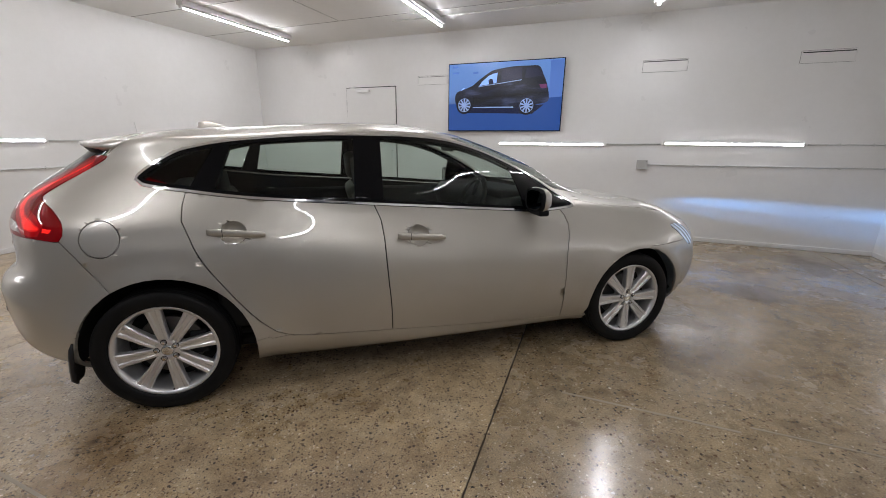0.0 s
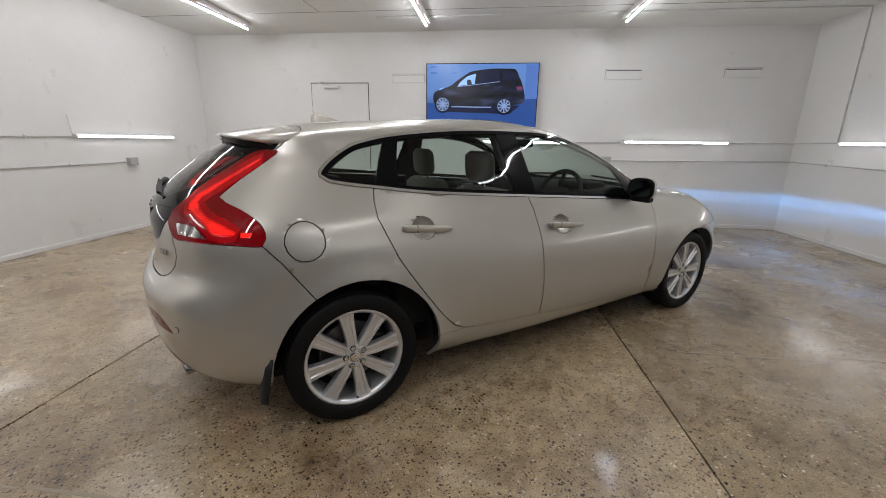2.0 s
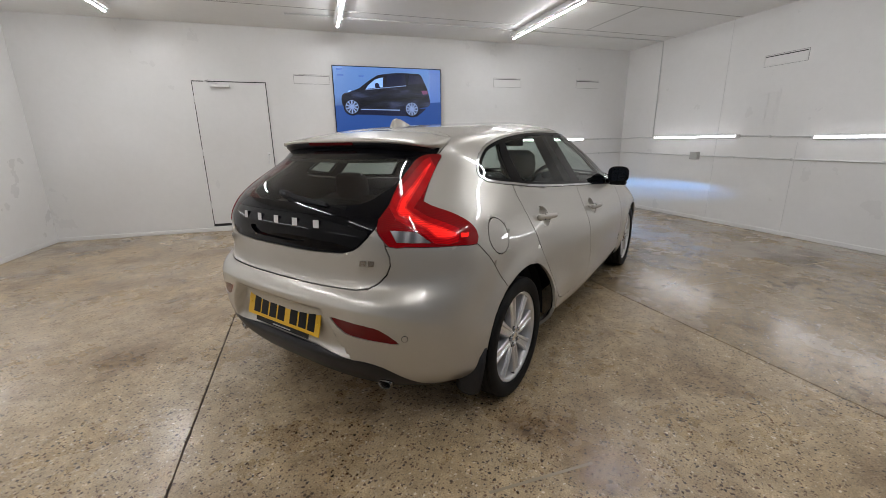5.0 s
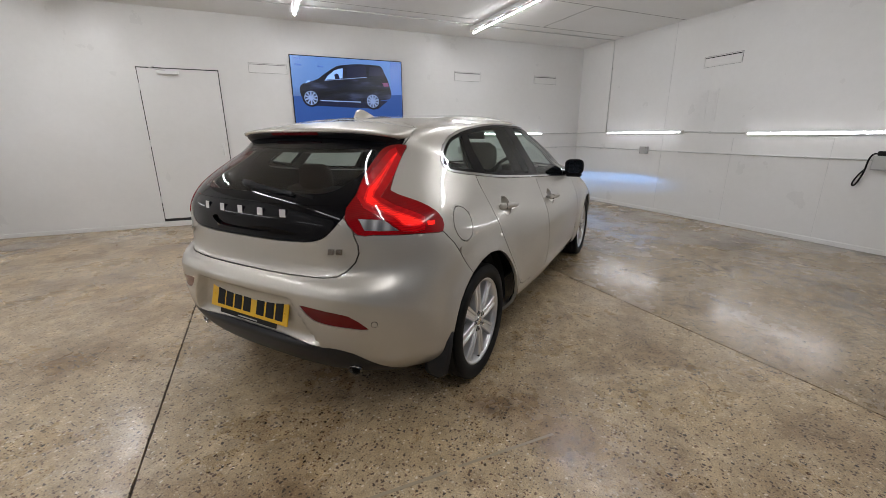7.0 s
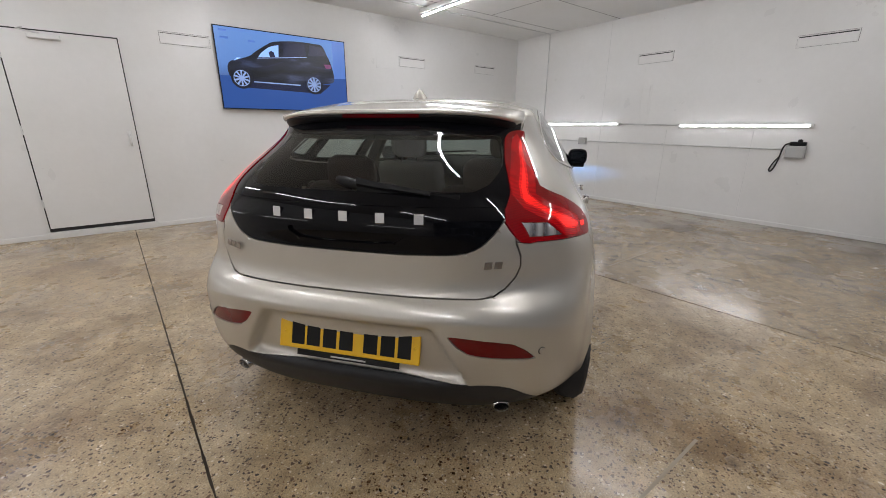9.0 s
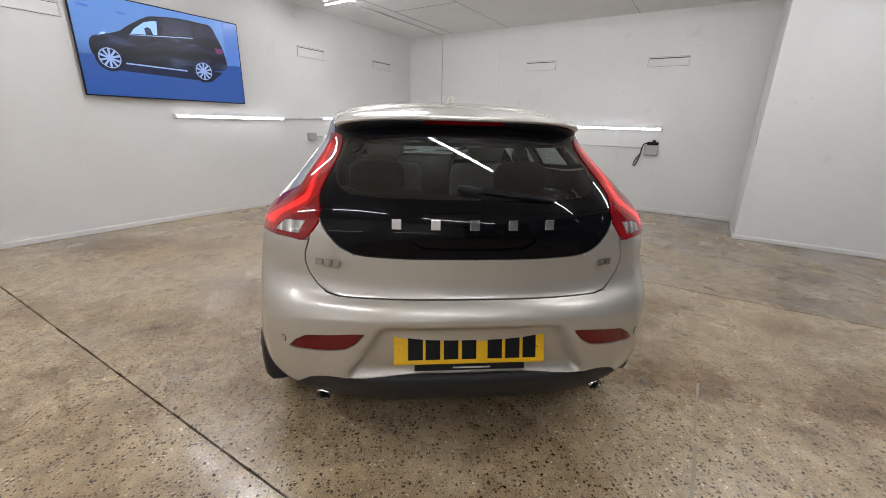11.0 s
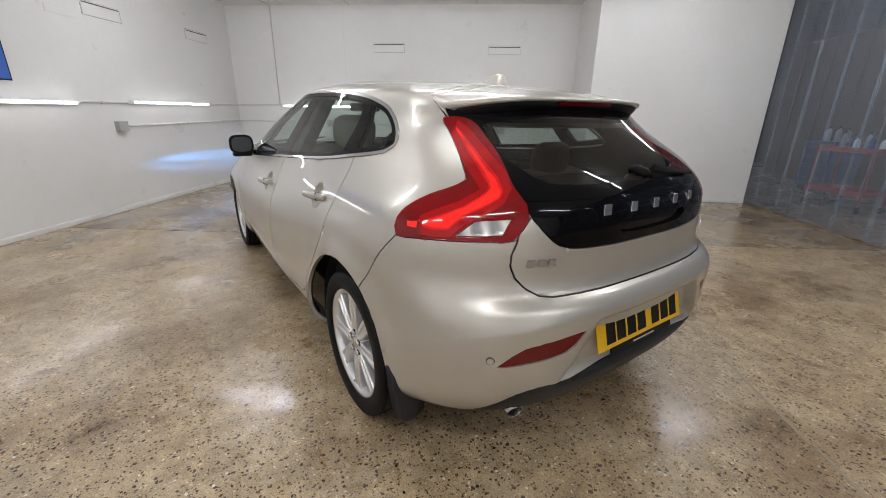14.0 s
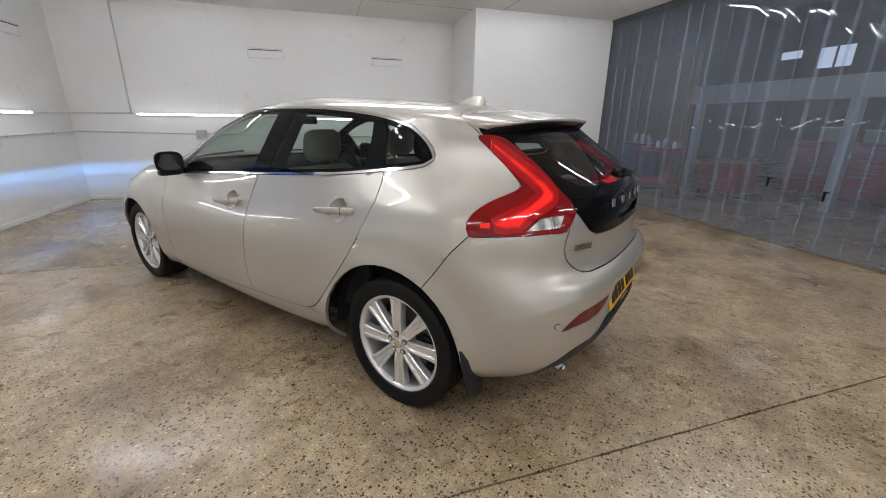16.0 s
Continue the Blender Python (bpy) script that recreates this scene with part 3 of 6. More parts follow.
CLEAR = [(-0.350, 0.931), (-0.326, 0.929), (-0.262, 0.923), (-0.214, 0.880), (-0.278, 0.883), (-0.336, 0.887)]
STRIP = curve([(-0.06, 1.172), (-0.18, 1.097), (-0.278, 1.034), (-0.306, 1.001), (-0.304, 0.983), (-0.273, 0.961), (-0.224, 0.930), (-0.190, 0.894), (-0.11, 0.892), (-0.10, 0.905), (-0.153, 0.930), (-0.212, 0.956), (-0.250, 0.985), (-0.266, 1.006), (-0.255, 1.021), (-0.171, 1.083), (-0.07, 1.157)], True, 0.03)
HALO = inset(STRIP, -0.021)
CORE = inset(STRIP, 0.0065)
AMBER = [(-0.084, 0.904), (-0.045, 0.901), (-0.051, 0.886), (-0.085, 0.887)]
# outlines on the rear (across, up), right half
TAILGATE = np.concatenate([[(0.05, 0.697), (-0.30, 0.697)], curve([(-0.44, 0.697), (-0.482, 0.703), (-0.514, 0.723), (-0.544, 0.758), (-0.557, 0.795), (-0.555, 0.83), (-0.54, 0.87)]), [(-0.535, 0.93), (-0.56, 0.99), (-0.56, 1.06), (-0.55, 1.14), (-0.54, 1.203), (0.05, 1.203)]])
BLACK = np.concatenate([[(0.05, 0.833), (-0.20, 0.833)], curve([(-0.33, 0.836), (-0.394, 0.843), (-0.441, 0.868), (-0.471, 0.9), (-0.50, 0.945), (-0.52, 0.99)]), [(-0.56, 1.06), (-0.55, 1.14), (-0.54, 1.203), (0.05, 1.203)]])
BACKLIGHT = np.concatenate([[(0.05, 1.016), (-0.30, 1.017)], curve([(-0.40, 1.021), (-0.44, 1.04), (-0.468, 1.08), (-0.462, 1.13), (-0.445, 1.18)]), [(-0.43, 1.188), (0.05, 1.188)]])
POCKET = [(0.02, 0.905), (-0.185, 0.905), (-0.205, 0.898), (-0.20, 0.885), (-0.17, 0.868), (-0.10, 0.862), (0.02, 0.861)]
CUPS = [[(x + 0.056 * math.cos(k * math.pi / 14), z + 0.050 * math.sin(k * math.pi / 14)) for k in range(28)] for x, z in ((0.322, 0.862), (1.205, 0.806))]
REFLECTOR = curve([(-0.624, 0.502), (-0.59, 0.537), (-0.556, 0.560), (-0.50, 0.572), (-0.354, 0.589), (-0.385, 0.553), (-0.42, 0.530), (-0.48, 0.518), (-0.56, 0.508)], True)
REFLECTOR_RIM = inset(REFLECTOR, -0.006)
DIFFUSER = curve([(0.02, 0.416), (-0.186, 0.415), (-0.30, 0.408), (-0.40, 0.401), (-0.481, 0.403), (-0.552, 0.383), (-0.613, 0.325), (-0.66, 0.262), (-0.70, 0.20)])
SHIELD = [(0.02, 0.955), (-0.50, 0.955), (-0.60, 1.0), (-0.545, 1.15), (-0.46, 1.302), (0.02, 1.318)]
SEAM_SIDE = [(-0.26, 1.196), (-0.247, 1.2), (-0.196, 1.24), (-0.15, 1.272), (-0.137, 1.283)]
SEAM_TOP = curve([(-0.137, -0.505), (-0.113, -0.44), (-0.108, -0.25), (-0.115, -0.08), (-0.118, 0.02)])
HOOD = curve([(2.30, -0.72), (2.42, -0.735), (2.6, -0.72), (2.9, -0.655), (3.15, -0.50), (3.24, -0.3), (3.27, 0.02)])


def seam_x(y, z):
    if y < -0.5:
        return float(np.interp(z, [p[1] for p in SEAM_SIDE], [p[0] for p in SEAM_SIDE]))
    return float(np.interp(y, SEAM_TOP[:, 1], SEAM_TOP[:, 0]))


def side_of(line, a, b):
    (a1, b1), (a2, b2) = line
    return (a2 - a1) * (b - b1) - (b2 - b1) * (a - a1) < 0


def classify(c):
    """The panel to which a point of the skin belongs."""
    x, y, z = c
    if z < 0.72 and y < -0.45:
        for (hx, hz), r in zip(HUBS, ARCH):
            if (x - hx) ** 2 + (z - hz + 0.01) ** 2 < r * r:
                return None
        if z < 0.30 and min(abs(x - h[0]) for h in HUBS) < 0.36 and abs(y) > 0.5:
            return None
    if y < -0.40 and -0.12 < x < 2.2 and 0.88 < z < 1.33 and inside(DLO, x, z):
        if not inside(DLO_IN, x, z):
            return "chrome"
        if not inside(DLO_SEAL, x, z):
            return "seal"
        n = sum(side_of(p, x, z) for p in PILLARS)
        return ("glass_c", "strip_c", "glass_r", "strip_b", "glass_f", "strip_a")[n]
    if x < -0.2 and y < -0.40 and 0.84 < z < 1.21:
        a = 0.91 * x - 0.413 * y
        if inside(LAMP, a, z):
            return "lamp_clear" if inside(CLEAR, a, z) else "lamp_amber" if inside(AMBER, a, z) else "lamp_core" if inside(CORE, a, z) else "lamp_strip" if inside(STRIP, a, z) else "lamp_halo" if inside(HALO, a, z) else "lamp"
    if x < -0.05 and z > 1.2 and x < seam_x(y, z):
        return "frit" if z < 1.252 and y > -0.505 else "lid"
    outside = z > 1.0 and y < -0.45 and 0.91 * x - 0.413 * y > float(np.interp(z, (1.027, 1.044, 1.099, 1.161, 1.2), (-0.189, -0.174, -0.114, -0.038, 0.002))) - 0.004
    if not outside and x < -0.2 and 0.69 < z <= 1.203 and inside(TAILGATE, y, z) and (x < -0.45 or z > 1.0):
        if inside(BLACK, y, z):
            if 0.85 < z < 0.91 and inside(POCKET, y, z):
                return "pocket"
            return "gloss" if z < 0.979 else "backlight" if inside(BACKLIGHT, y, z) else "frit"
        return "tailgate"
    if x < -0.40:
        if 0.48 < z < 0.62 and inside(REFLECTOR, y, z):
            return "reflector"
        if 0.48 < z < 0.62 and inside(REFLECTOR_RIM, y, z):
            return "reflector_rim"
        if z < float(np.interp(-y, -DIFFUSER[:, 0], DIFFUSER[:, 1])):
            return "diffuser"
    if x < -0.1 and z < 0.875 and x < float(np.interp(z, [p[1] for p in BUMPER_SEAM[::-1]], [p[0] for p in BUMPER_SEAM[::-1]])):
        return "bumper"
    if y < -0.6 and 0.77 < z < 0.94 and inside(FLAP, x, z):
        return "flap"
    if y < -0.55 and 0.05 < x < 2.2 and z < 1.07:
        if abs(z - 0.83) < 0.1 and inside(CUPS[0], x, z):
            return "cup_r"
        if abs(z - 0.83) < 0.1 and inside(CUPS[1], x, z):
            return "cup_f"
        if inside(REAR_DOOR, x, z):
            return "door_r"
        if inside(FRONT_DOOR, x, z):
            return "door_f"
    if y < -0.6 and 0.97 < x < 1.09 and 0.34 < z < 0.96:
        return "door_f" if x > float(np.interp(z, MID_EDGE[:, 1], MID_EDGE[:, 0])) else "door_r"
    if 0.30 < x < 2.3 and z < 0.33 and z < float(np.interp(x, (0.3, 0.62, 1.05, 2.1, 2.4), (0.42, 0.325, 0.297, 0.232, 0.225))):
        return "sill"
    if x > 1.2 and z > 0.955 and inside(SHIELD, y, z):
        return "shield"
    if x > 2.6 and y < -0.4 and 0.58 < z < 0.77 and inside(HEADLAMP, x, z):
        return "headlamp"
    if x > 2.25 and z > 0.66 and y > float(np.interp(x, HOOD[:, 0], HOOD[:, 1])) and x < 3.27:
        return "hood"
    if x > 2.7 and z < 0.66:
        return "bumper_f"
    return "body"


def make_skin():
    G = body_grid()
    bm = bmesh.new()
    vs = [[bm.verts.new(p) for p in row] for row in G]
    for i in range(len(G) - 1):
        for j in range(len(G[0]) - 1):
            q = (vs[i][j], vs[i][j + 1], vs[i + 1][j + 1], vs[i + 1][j])
            bm.faces.new(q)
    bmesh.ops.remove_doubles(bm, verts=bm.verts[:], dist=0.0008)
    bmesh.ops.dissolve_degenerate(bm, edges=bm.edges[:], dist=0.0004)
    for line in ARCHES:
        cut(bm, line, SIDE, lambda c: c.y < -0.5 and c.z < 0.75, True)
    cut(bm, DLO, SIDE, lambda c: c.y < -0.4 and 0.86 < c.z < 1.35 and -0.15 < c.x < 2.25, True)
    cut(bm, DLO_IN, SIDE, lambda c: c.y < -0.4 and 0.86 < c.z < 1.35 and -0.15 < c.x < 2.25, True)
    cut(bm, DLO_SEAL, SIDE, lambda c: c.y < -0.4 and 0.86 < c.z < 1.35 and -0.15 < c.x < 2.25, True)
    for p in PILLARS:
        cut(bm, p, SIDE, lambda c: c.y < -0.4 and 0.86 < c.z < 1.35)
    for line in (REAR_EDGE, MID_EDGE, FRONT_EDGE, [(0.62, 0.322), (0.8, 0.31), (1.05, 0.297), (1.357, 0.276), (1.748, 0.25), (2.105, 0.232)], BUMPER_SEAM):
        cut(bm, line, SIDE, lambda c: c.y < -0.5 and c.z < 1.1)
    cut(bm, FLAP, SIDE, lambda c: c.y < -0.6 and 0.7 < c.z < 1.0 and c.x < 0.1, True)
    for line in CUPS:
        cut(bm, line, SIDE, lambda c: c.y < -0.6 and 0.7 < c.z < 1.0 and 0.1 < c.x < 1.5, True)
    cut(bm, POCKET, REAR, lambda c: c.x < -0.5 and 0.8 < c.z < 1.0)
    for line in (LAMP, CLEAR, STRIP, CORE, HALO, AMBER):
        cut(bm, line, SLANT, lambda c: c.x < -0.15 and c.y < -0.35 and 0.8 < c.z < 1.25, True)
    for line in (TAILGATE, BLACK, BACKLIGHT):
        cut(bm, line, REAR, lambda c: c.x < -0.2 and c.z > 0.66 and c.y > -0.62)
    cut(bm, [(0.02, 0.979), (-0.56, 0.979)], REAR, lambda c: c.x < -0.4 and 0.9 < c.z < 1.05)
    cut(bm, REFLECTOR, REAR, lambda c: c.x < -0.4 and 0.45 < c.z < 0.65, True)
    cut(bm, REFLECTOR_RIM, REAR, lambda c: c.x < -0.4 and 0.45 < c.z < 0.65, True)
    cut(bm, DIFFUSER, REAR, lambda c: c.x < -0.4 and c.z < 0.5)
    cut(bm, SEAM_SIDE, SIDE, lambda c: c.x < 0 and c.z > 1.15 and c.y < -0.4)
    cut(bm, SEAM_TOP, TOP, lambda c: c.x < 0.1 and c.z > 1.2)
    cut(bm, [(0.02, 1.252), (-0.505, 1.252), (-0.505, 1.19)], REAR, lambda c: c.x < -0.1 and 1.15 < c.z < 1.3)
    cut(bm, SHIELD, REAR, lambda c: c.x > 1.2 and c.z > 0.9)
    cut(bm, HEADLAMP, SIDE, lambda c: c.x > 2.6 and c.y < -0.3 and 0.5 < c.z < 0.85, True)
    cut(bm, HOOD, TOP, lambda c: c.x > 2.2 and c.z > 0.62)
    cut(bm, [(2.7, 0.66), (3.6, 0.66)], SIDE, lambda c: c.x > 2.6)
    bmesh.ops.remove_doubles(bm, verts=bm.verts[:], dist=0.0016)
    near = []
    for v in bm.verts:  # no slivers along the seam between the doors
        seam = float(np.interp(v.co.z, MID_EDGE[:, 1], MID_EDGE[:, 0]))
        if v.co.y < -0.6 and 0.31 < v.co.z < 0.96 and abs(v.co.x - seam) < 0.007:
            v.co.x = seam
            near.append(v)
    bmesh.ops.remove_doubles(bm, verts=near, dist=0.006)
    bmesh.ops.dissolve_degenerate(bm, edges=bm.edges[:], dist=0.0008)
    bm.normal_update()
    groups = {}
    for f in bm.faces:
        groups.setdefault(classify(f.calc_center_median()), []).append(f)
    return bm, groups


def panel(name, faces, mat, parent, label="", halves="both", gap=0.0028, depth=0.016, lift=0.0):
    """A panel from faces of the skin, with rolled-in edges. halves: both (one mesh), right, left, or centre (joined at the middle)."""
    index, co, polys = {}, [], []
    for f in faces:
        poly = []
        for v in f.verts:
            if v not in index:
                index[v] = len(co)
                co.append(v.co + v.normal * lift)
            poly.append(index[v])
        polys.append(poly)
    verts = list(index)
    edges = {}
    for p in polys:
        for a, b in zip(p, p[1:] + p[:1]):
            edges.setdefault((min(a, b), max(a, b)), []).append((a, b))
    rim = [e[0] for e in edges.values() if len(e) == 1]
    rim = [(a, b) for a, b in rim if not (abs(co[a].y) < 1e-4 and abs(co[b].y) < 1e-4)]
    move = {}
    for a, b in rim:
        d = (co[b] - co[a]).normalized()
        n = (verts[a].normal + verts[b].normal).normalized()
        for k in (a, b):
            move[k] = move.get(k, Vector()) + n.cross(d)
    for k, m in move.items():
        if m.length > 1e-6:
            step = m.normalized() * gap
            if abs(co[k].y) < 1e-4:
                step.y = 0
            co[k] = co[k] + step
    low = {}
    for k in move:
        low[k] = len(co)
        co.append(co[k] - verts[k].normal * depth)
    sharp = set()
    for a, b in rim:
        polys.append([b, a, low[a], low[b]])
        sharp.add((min(a, b), max(a, b)))
    me = bpy.data.meshes.new(name)
    C = [tuple(c) for c in co]
    P = [list(p) for p in polys]
    S = set(sharp)
    if halves == "left":
        C = [(x, -y, z) for x, y, z in C]
        P = [p[::-1] for p in P]
    elif halves in ("both", "centre"):
        n = len(C)
        C += [(x, -y, z) for x, y, z in C]
        P += [[k + n for k in p[::-1]] for p in polys]
        S |= {(a + n, b + n) for a, b in sharp}
    bm = bmesh.new()
    vs = [bm.verts.new(c) for c in C]
    bm.verts.ensure_lookup_table()
    for p in P:
        try:
            f = bm.faces.new([vs[k] for k in p])
            f.smooth = True
        except ValueError:
            pass
    for a, b in S:
        e = bm.edges.get((vs[a], vs[b]))
        if e:
            e.smooth = False
    if halves == "centre":
        bmesh.ops.remove_doubles(bm, verts=[v for v in bm.verts if abs(v.co.y) < 2e-4], dist=0.0004)
    ob = link(name, bm, mat, parent)
    if label:
        ob["label"] = label
    return ob


car = tagged(new("car"), "champagne beige five-door hatchback parked with its lights on", "car")
skin, S = make_skin()
for key in ("door_r", "door_f", "glass_c", "glass_r", "glass_f"):
    S.setdefault(key, [])
body = panel("body_shell", S["body"], PAINT, car, "champagne metallic painted body", "right", gap=0.002)
left = panel("body_half", S["body"] + S["flap"], PAINT, car, "", "left", gap=0.002)
whole = bmesh.new()
whole.from_mesh(body.data)
whole.from_mesh(left.data)
whole.to_mesh(body.data)
whole.free()
bpy.data.objects.remove(left)
panel("roof_and_tailgate_lid", S["lid"], PAINT, car, halves="centre")
tailgate = panel("tailgate", S["tailgate"], PAINT, car, halves="centre", gap=0.0034)
panel("gloss_panel", S["gloss"], GLOSS, tailgate, "gloss black lower rear panel", "centre", gap=0.0012)
panel("handle_pocket", S["pocket"], GLOSS, tailgate, "dark tailgate handle recess", "centre", gap=0.0, depth=0.002, lift=-0.012)
panel("rear_window", S["backlight"], BACK_GLASS, tailgate, "tinted rear window glass", "centre", gap=0, depth=0.004)
panel("window_border", S["frit"], GLOSS, tailgate, "black printed glass border", "centre", gap=0, depth=0.004)
bumper = panel("rear_bumper", S["bumper"] + S["reflector_rim"], PAINT, car, halves="centre", gap=0.0022)
panel("diffuser", S["diffuser"], PLASTIC, bumper, "dark grey plastic lower bumper", "centre", gap=0.001)
panel("front_bumper", S["bumper_f"], PAINT, car, halves="centre", gap=0.0012)
panel("hood", S["hood"], PAINT, car, halves="centre")
panel("windscreen", S["shield"], GLASS, car, "clear windscreen", "centre", depth=0.005)
panel("window_trim", S["chrome"], CHROME, car, "polished chrome window surround", gap=0.0, depth=0.008, lift=0.004)
panel("window_seal", S["seal"], GLOSS, car, "black rubber window seal", gap=0.0, depth=0.008, lift=0.001)
for half in ("right", "left"):
    door_rear = panel("rear_door", S["door_r"], PAINT, car, halves=half)
    door_front = panel("front_door", S["door_f"], PAINT, car, halves=half)
    for key, door in (("cup_r", door_rear), ("cup_f", door_front)):
        cx, cz = (0.322, 0.862) if key == "cup_r" else (1.205, 0.806)
        near = np.array([v.co for f in S[key] for v in f.verts])
        terms = lambda x, z: np.stack([np.ones_like(x), x, z, x * x, x * z, z * z], -1)
        fit = np.linalg.lstsq(terms(near[:, 0] - cx, near[:, 2] - cz), near[:, 1], rcond=None)[0]
        bm, rings = bmesh.new(), []
        for r in (0.06, 0.25, 0.45, 0.62, 0.76, 0.88, 0.96, 1.03):
            a = np.linspace(0, 2 * math.pi, 37)[:-1]
            x, z = 0.056 * r * np.cos(a), 0.050 * r * np.sin(a)
            y = terms(x, z) @ fit + 0.040 * max(0.0, 1 - r * r) ** 0.8 + (0.0015 if r > 1 else 0)
            side = -1 if half == "left" else 1
            rings.append([bm.verts.new((cx + p, side * q, cz + w)) for p, q, w in zip(x, y, z)])
        for inner, outer in zip(rings[:-1], rings[1:]):
            for k in range(36):
                bm.faces.new((inner[k], inner[k - 1], outer[k - 1], outer[k]))
        bm.faces.new(rings[0])
        bmesh.ops.recalc_face_normals(bm, faces=bm.faces[:])
        part("handle_cup", bm, PAINT, door, "recessed finger cup", True)
    panel("window", S["glass_r"], GLASS, door_rear, "tinted side window", half, gap=0, depth=0.004)
    panel("window", S["glass_f"], GLASS, door_front, "tinted side window", half, gap=0, depth=0.004)
    panel("quarter_window", S["glass_c"], GLASS, car, "small tinted quarter window", half, gap=0, depth=0.004)
    panel("pillar_trim", S["strip_c"], GLOSS, door_rear, "gloss black pillar", half, gap=0.001, depth=0.006)
    panel("pillar_trim", S["strip_b"], GLOSS, door_front, "gloss black pillar", half, gap=0.001, depth=0.006)
    panel("mirror_sail", S["strip_a"], GLOSS, door_front, "black corner trim", half, gap=0.001, depth=0.006)
    panel("sill", S["sill"], PAINT, car, halves=half, gap=0.001)
    lamp = panel("tail_lamp", S["lamp"], LAMP_RED, car, "red tail lamp lens, lit", half, gap=0.001, lift=0.003)
    panel("lit_lens", S["lamp_halo"], LAMP_SOFT, lamp, "faintly glowing red lens", half, gap=0.0, depth=0.004, lift=0.003)
    panel("lit_lens", S["lamp_strip"], LAMP_HALO, lamp, "softly glowing ribbed red lens", half, gap=0.0, depth=0.004, lift=0.003)
    panel("light_strip", S["lamp_core"], LAMP_GLOW, lamp, "glowing red light guide", half, gap=0.0, depth=0.004, lift=0.003)
    panel("marker", S["lamp_amber"], LAMP_GLOW, lamp, "bright red side marker", half, gap=0.0, depth=0.004, lift=0.003)
    panel("reversing_lens", S["lamp_clear"], LAMP_CLEAR, lamp, "clear ribbed reversing lens", half, gap=0.001, depth=0.006, lift=0.003)
    panel("headlamp", S["headlamp"], LAMP_HEAD, car, "clear headlamp, lit", half, lift=0.002)
    panel("reflector", S["reflector"], RED_REFLECTOR, bumper, "red bumper reflector", half, gap=0.0, depth=0.004, lift=-0.004)
panel("fuel_flap", S["flap"], PAINT, car, "round fuel filler flap", "right")
# inside of the shell
panel("inner_lining", [f for k in ("body", "lid", "frit", "door_r", "door_f", "tailgate", "gloss", "hood", "sill", "strip_b", "strip_c", "seal") for f in S.get(k, []) if f.calc_center_median().z > 0.25], LINING, car, "dark grey interior lining", gap=0, depth=0.0, lift=-0.022)
skin.free()


# ---- wheels ----
def rim_spoke():
    """One broad spoke with a groove down its face, pointing along local +x; the outer side looks to local -y."""
    secs = []
    for r, half, face, groove, back in ((0.046, 0.021, -0.022, 0.004, 0.020), (0.085, 0.0245, -0.027, 0.006, 0.012), (0.14, 0.0275, -0.028, 0.008, 0.008), (0.185, 0.0315, -0.027, 0.007, 0.008), (0.205, 0.035, -0.027, 0.005, 0.010), (0.218, 0.040, -0.028, 0.002, 0.012)):
        g = 0.35 * half
        pts = [(-half, back), (-half, face + 0.006), (-half * 0.86, face), (-g * 1.3, face), (-g * 0.8, face + groove), (g * 0.8, face + groove), (g * 1.3, face), (half * 0.86, face), (half, face + 0.006), (half, back)]
        secs.append([(r, h, w) for w, h in pts])
    return loft(secs)


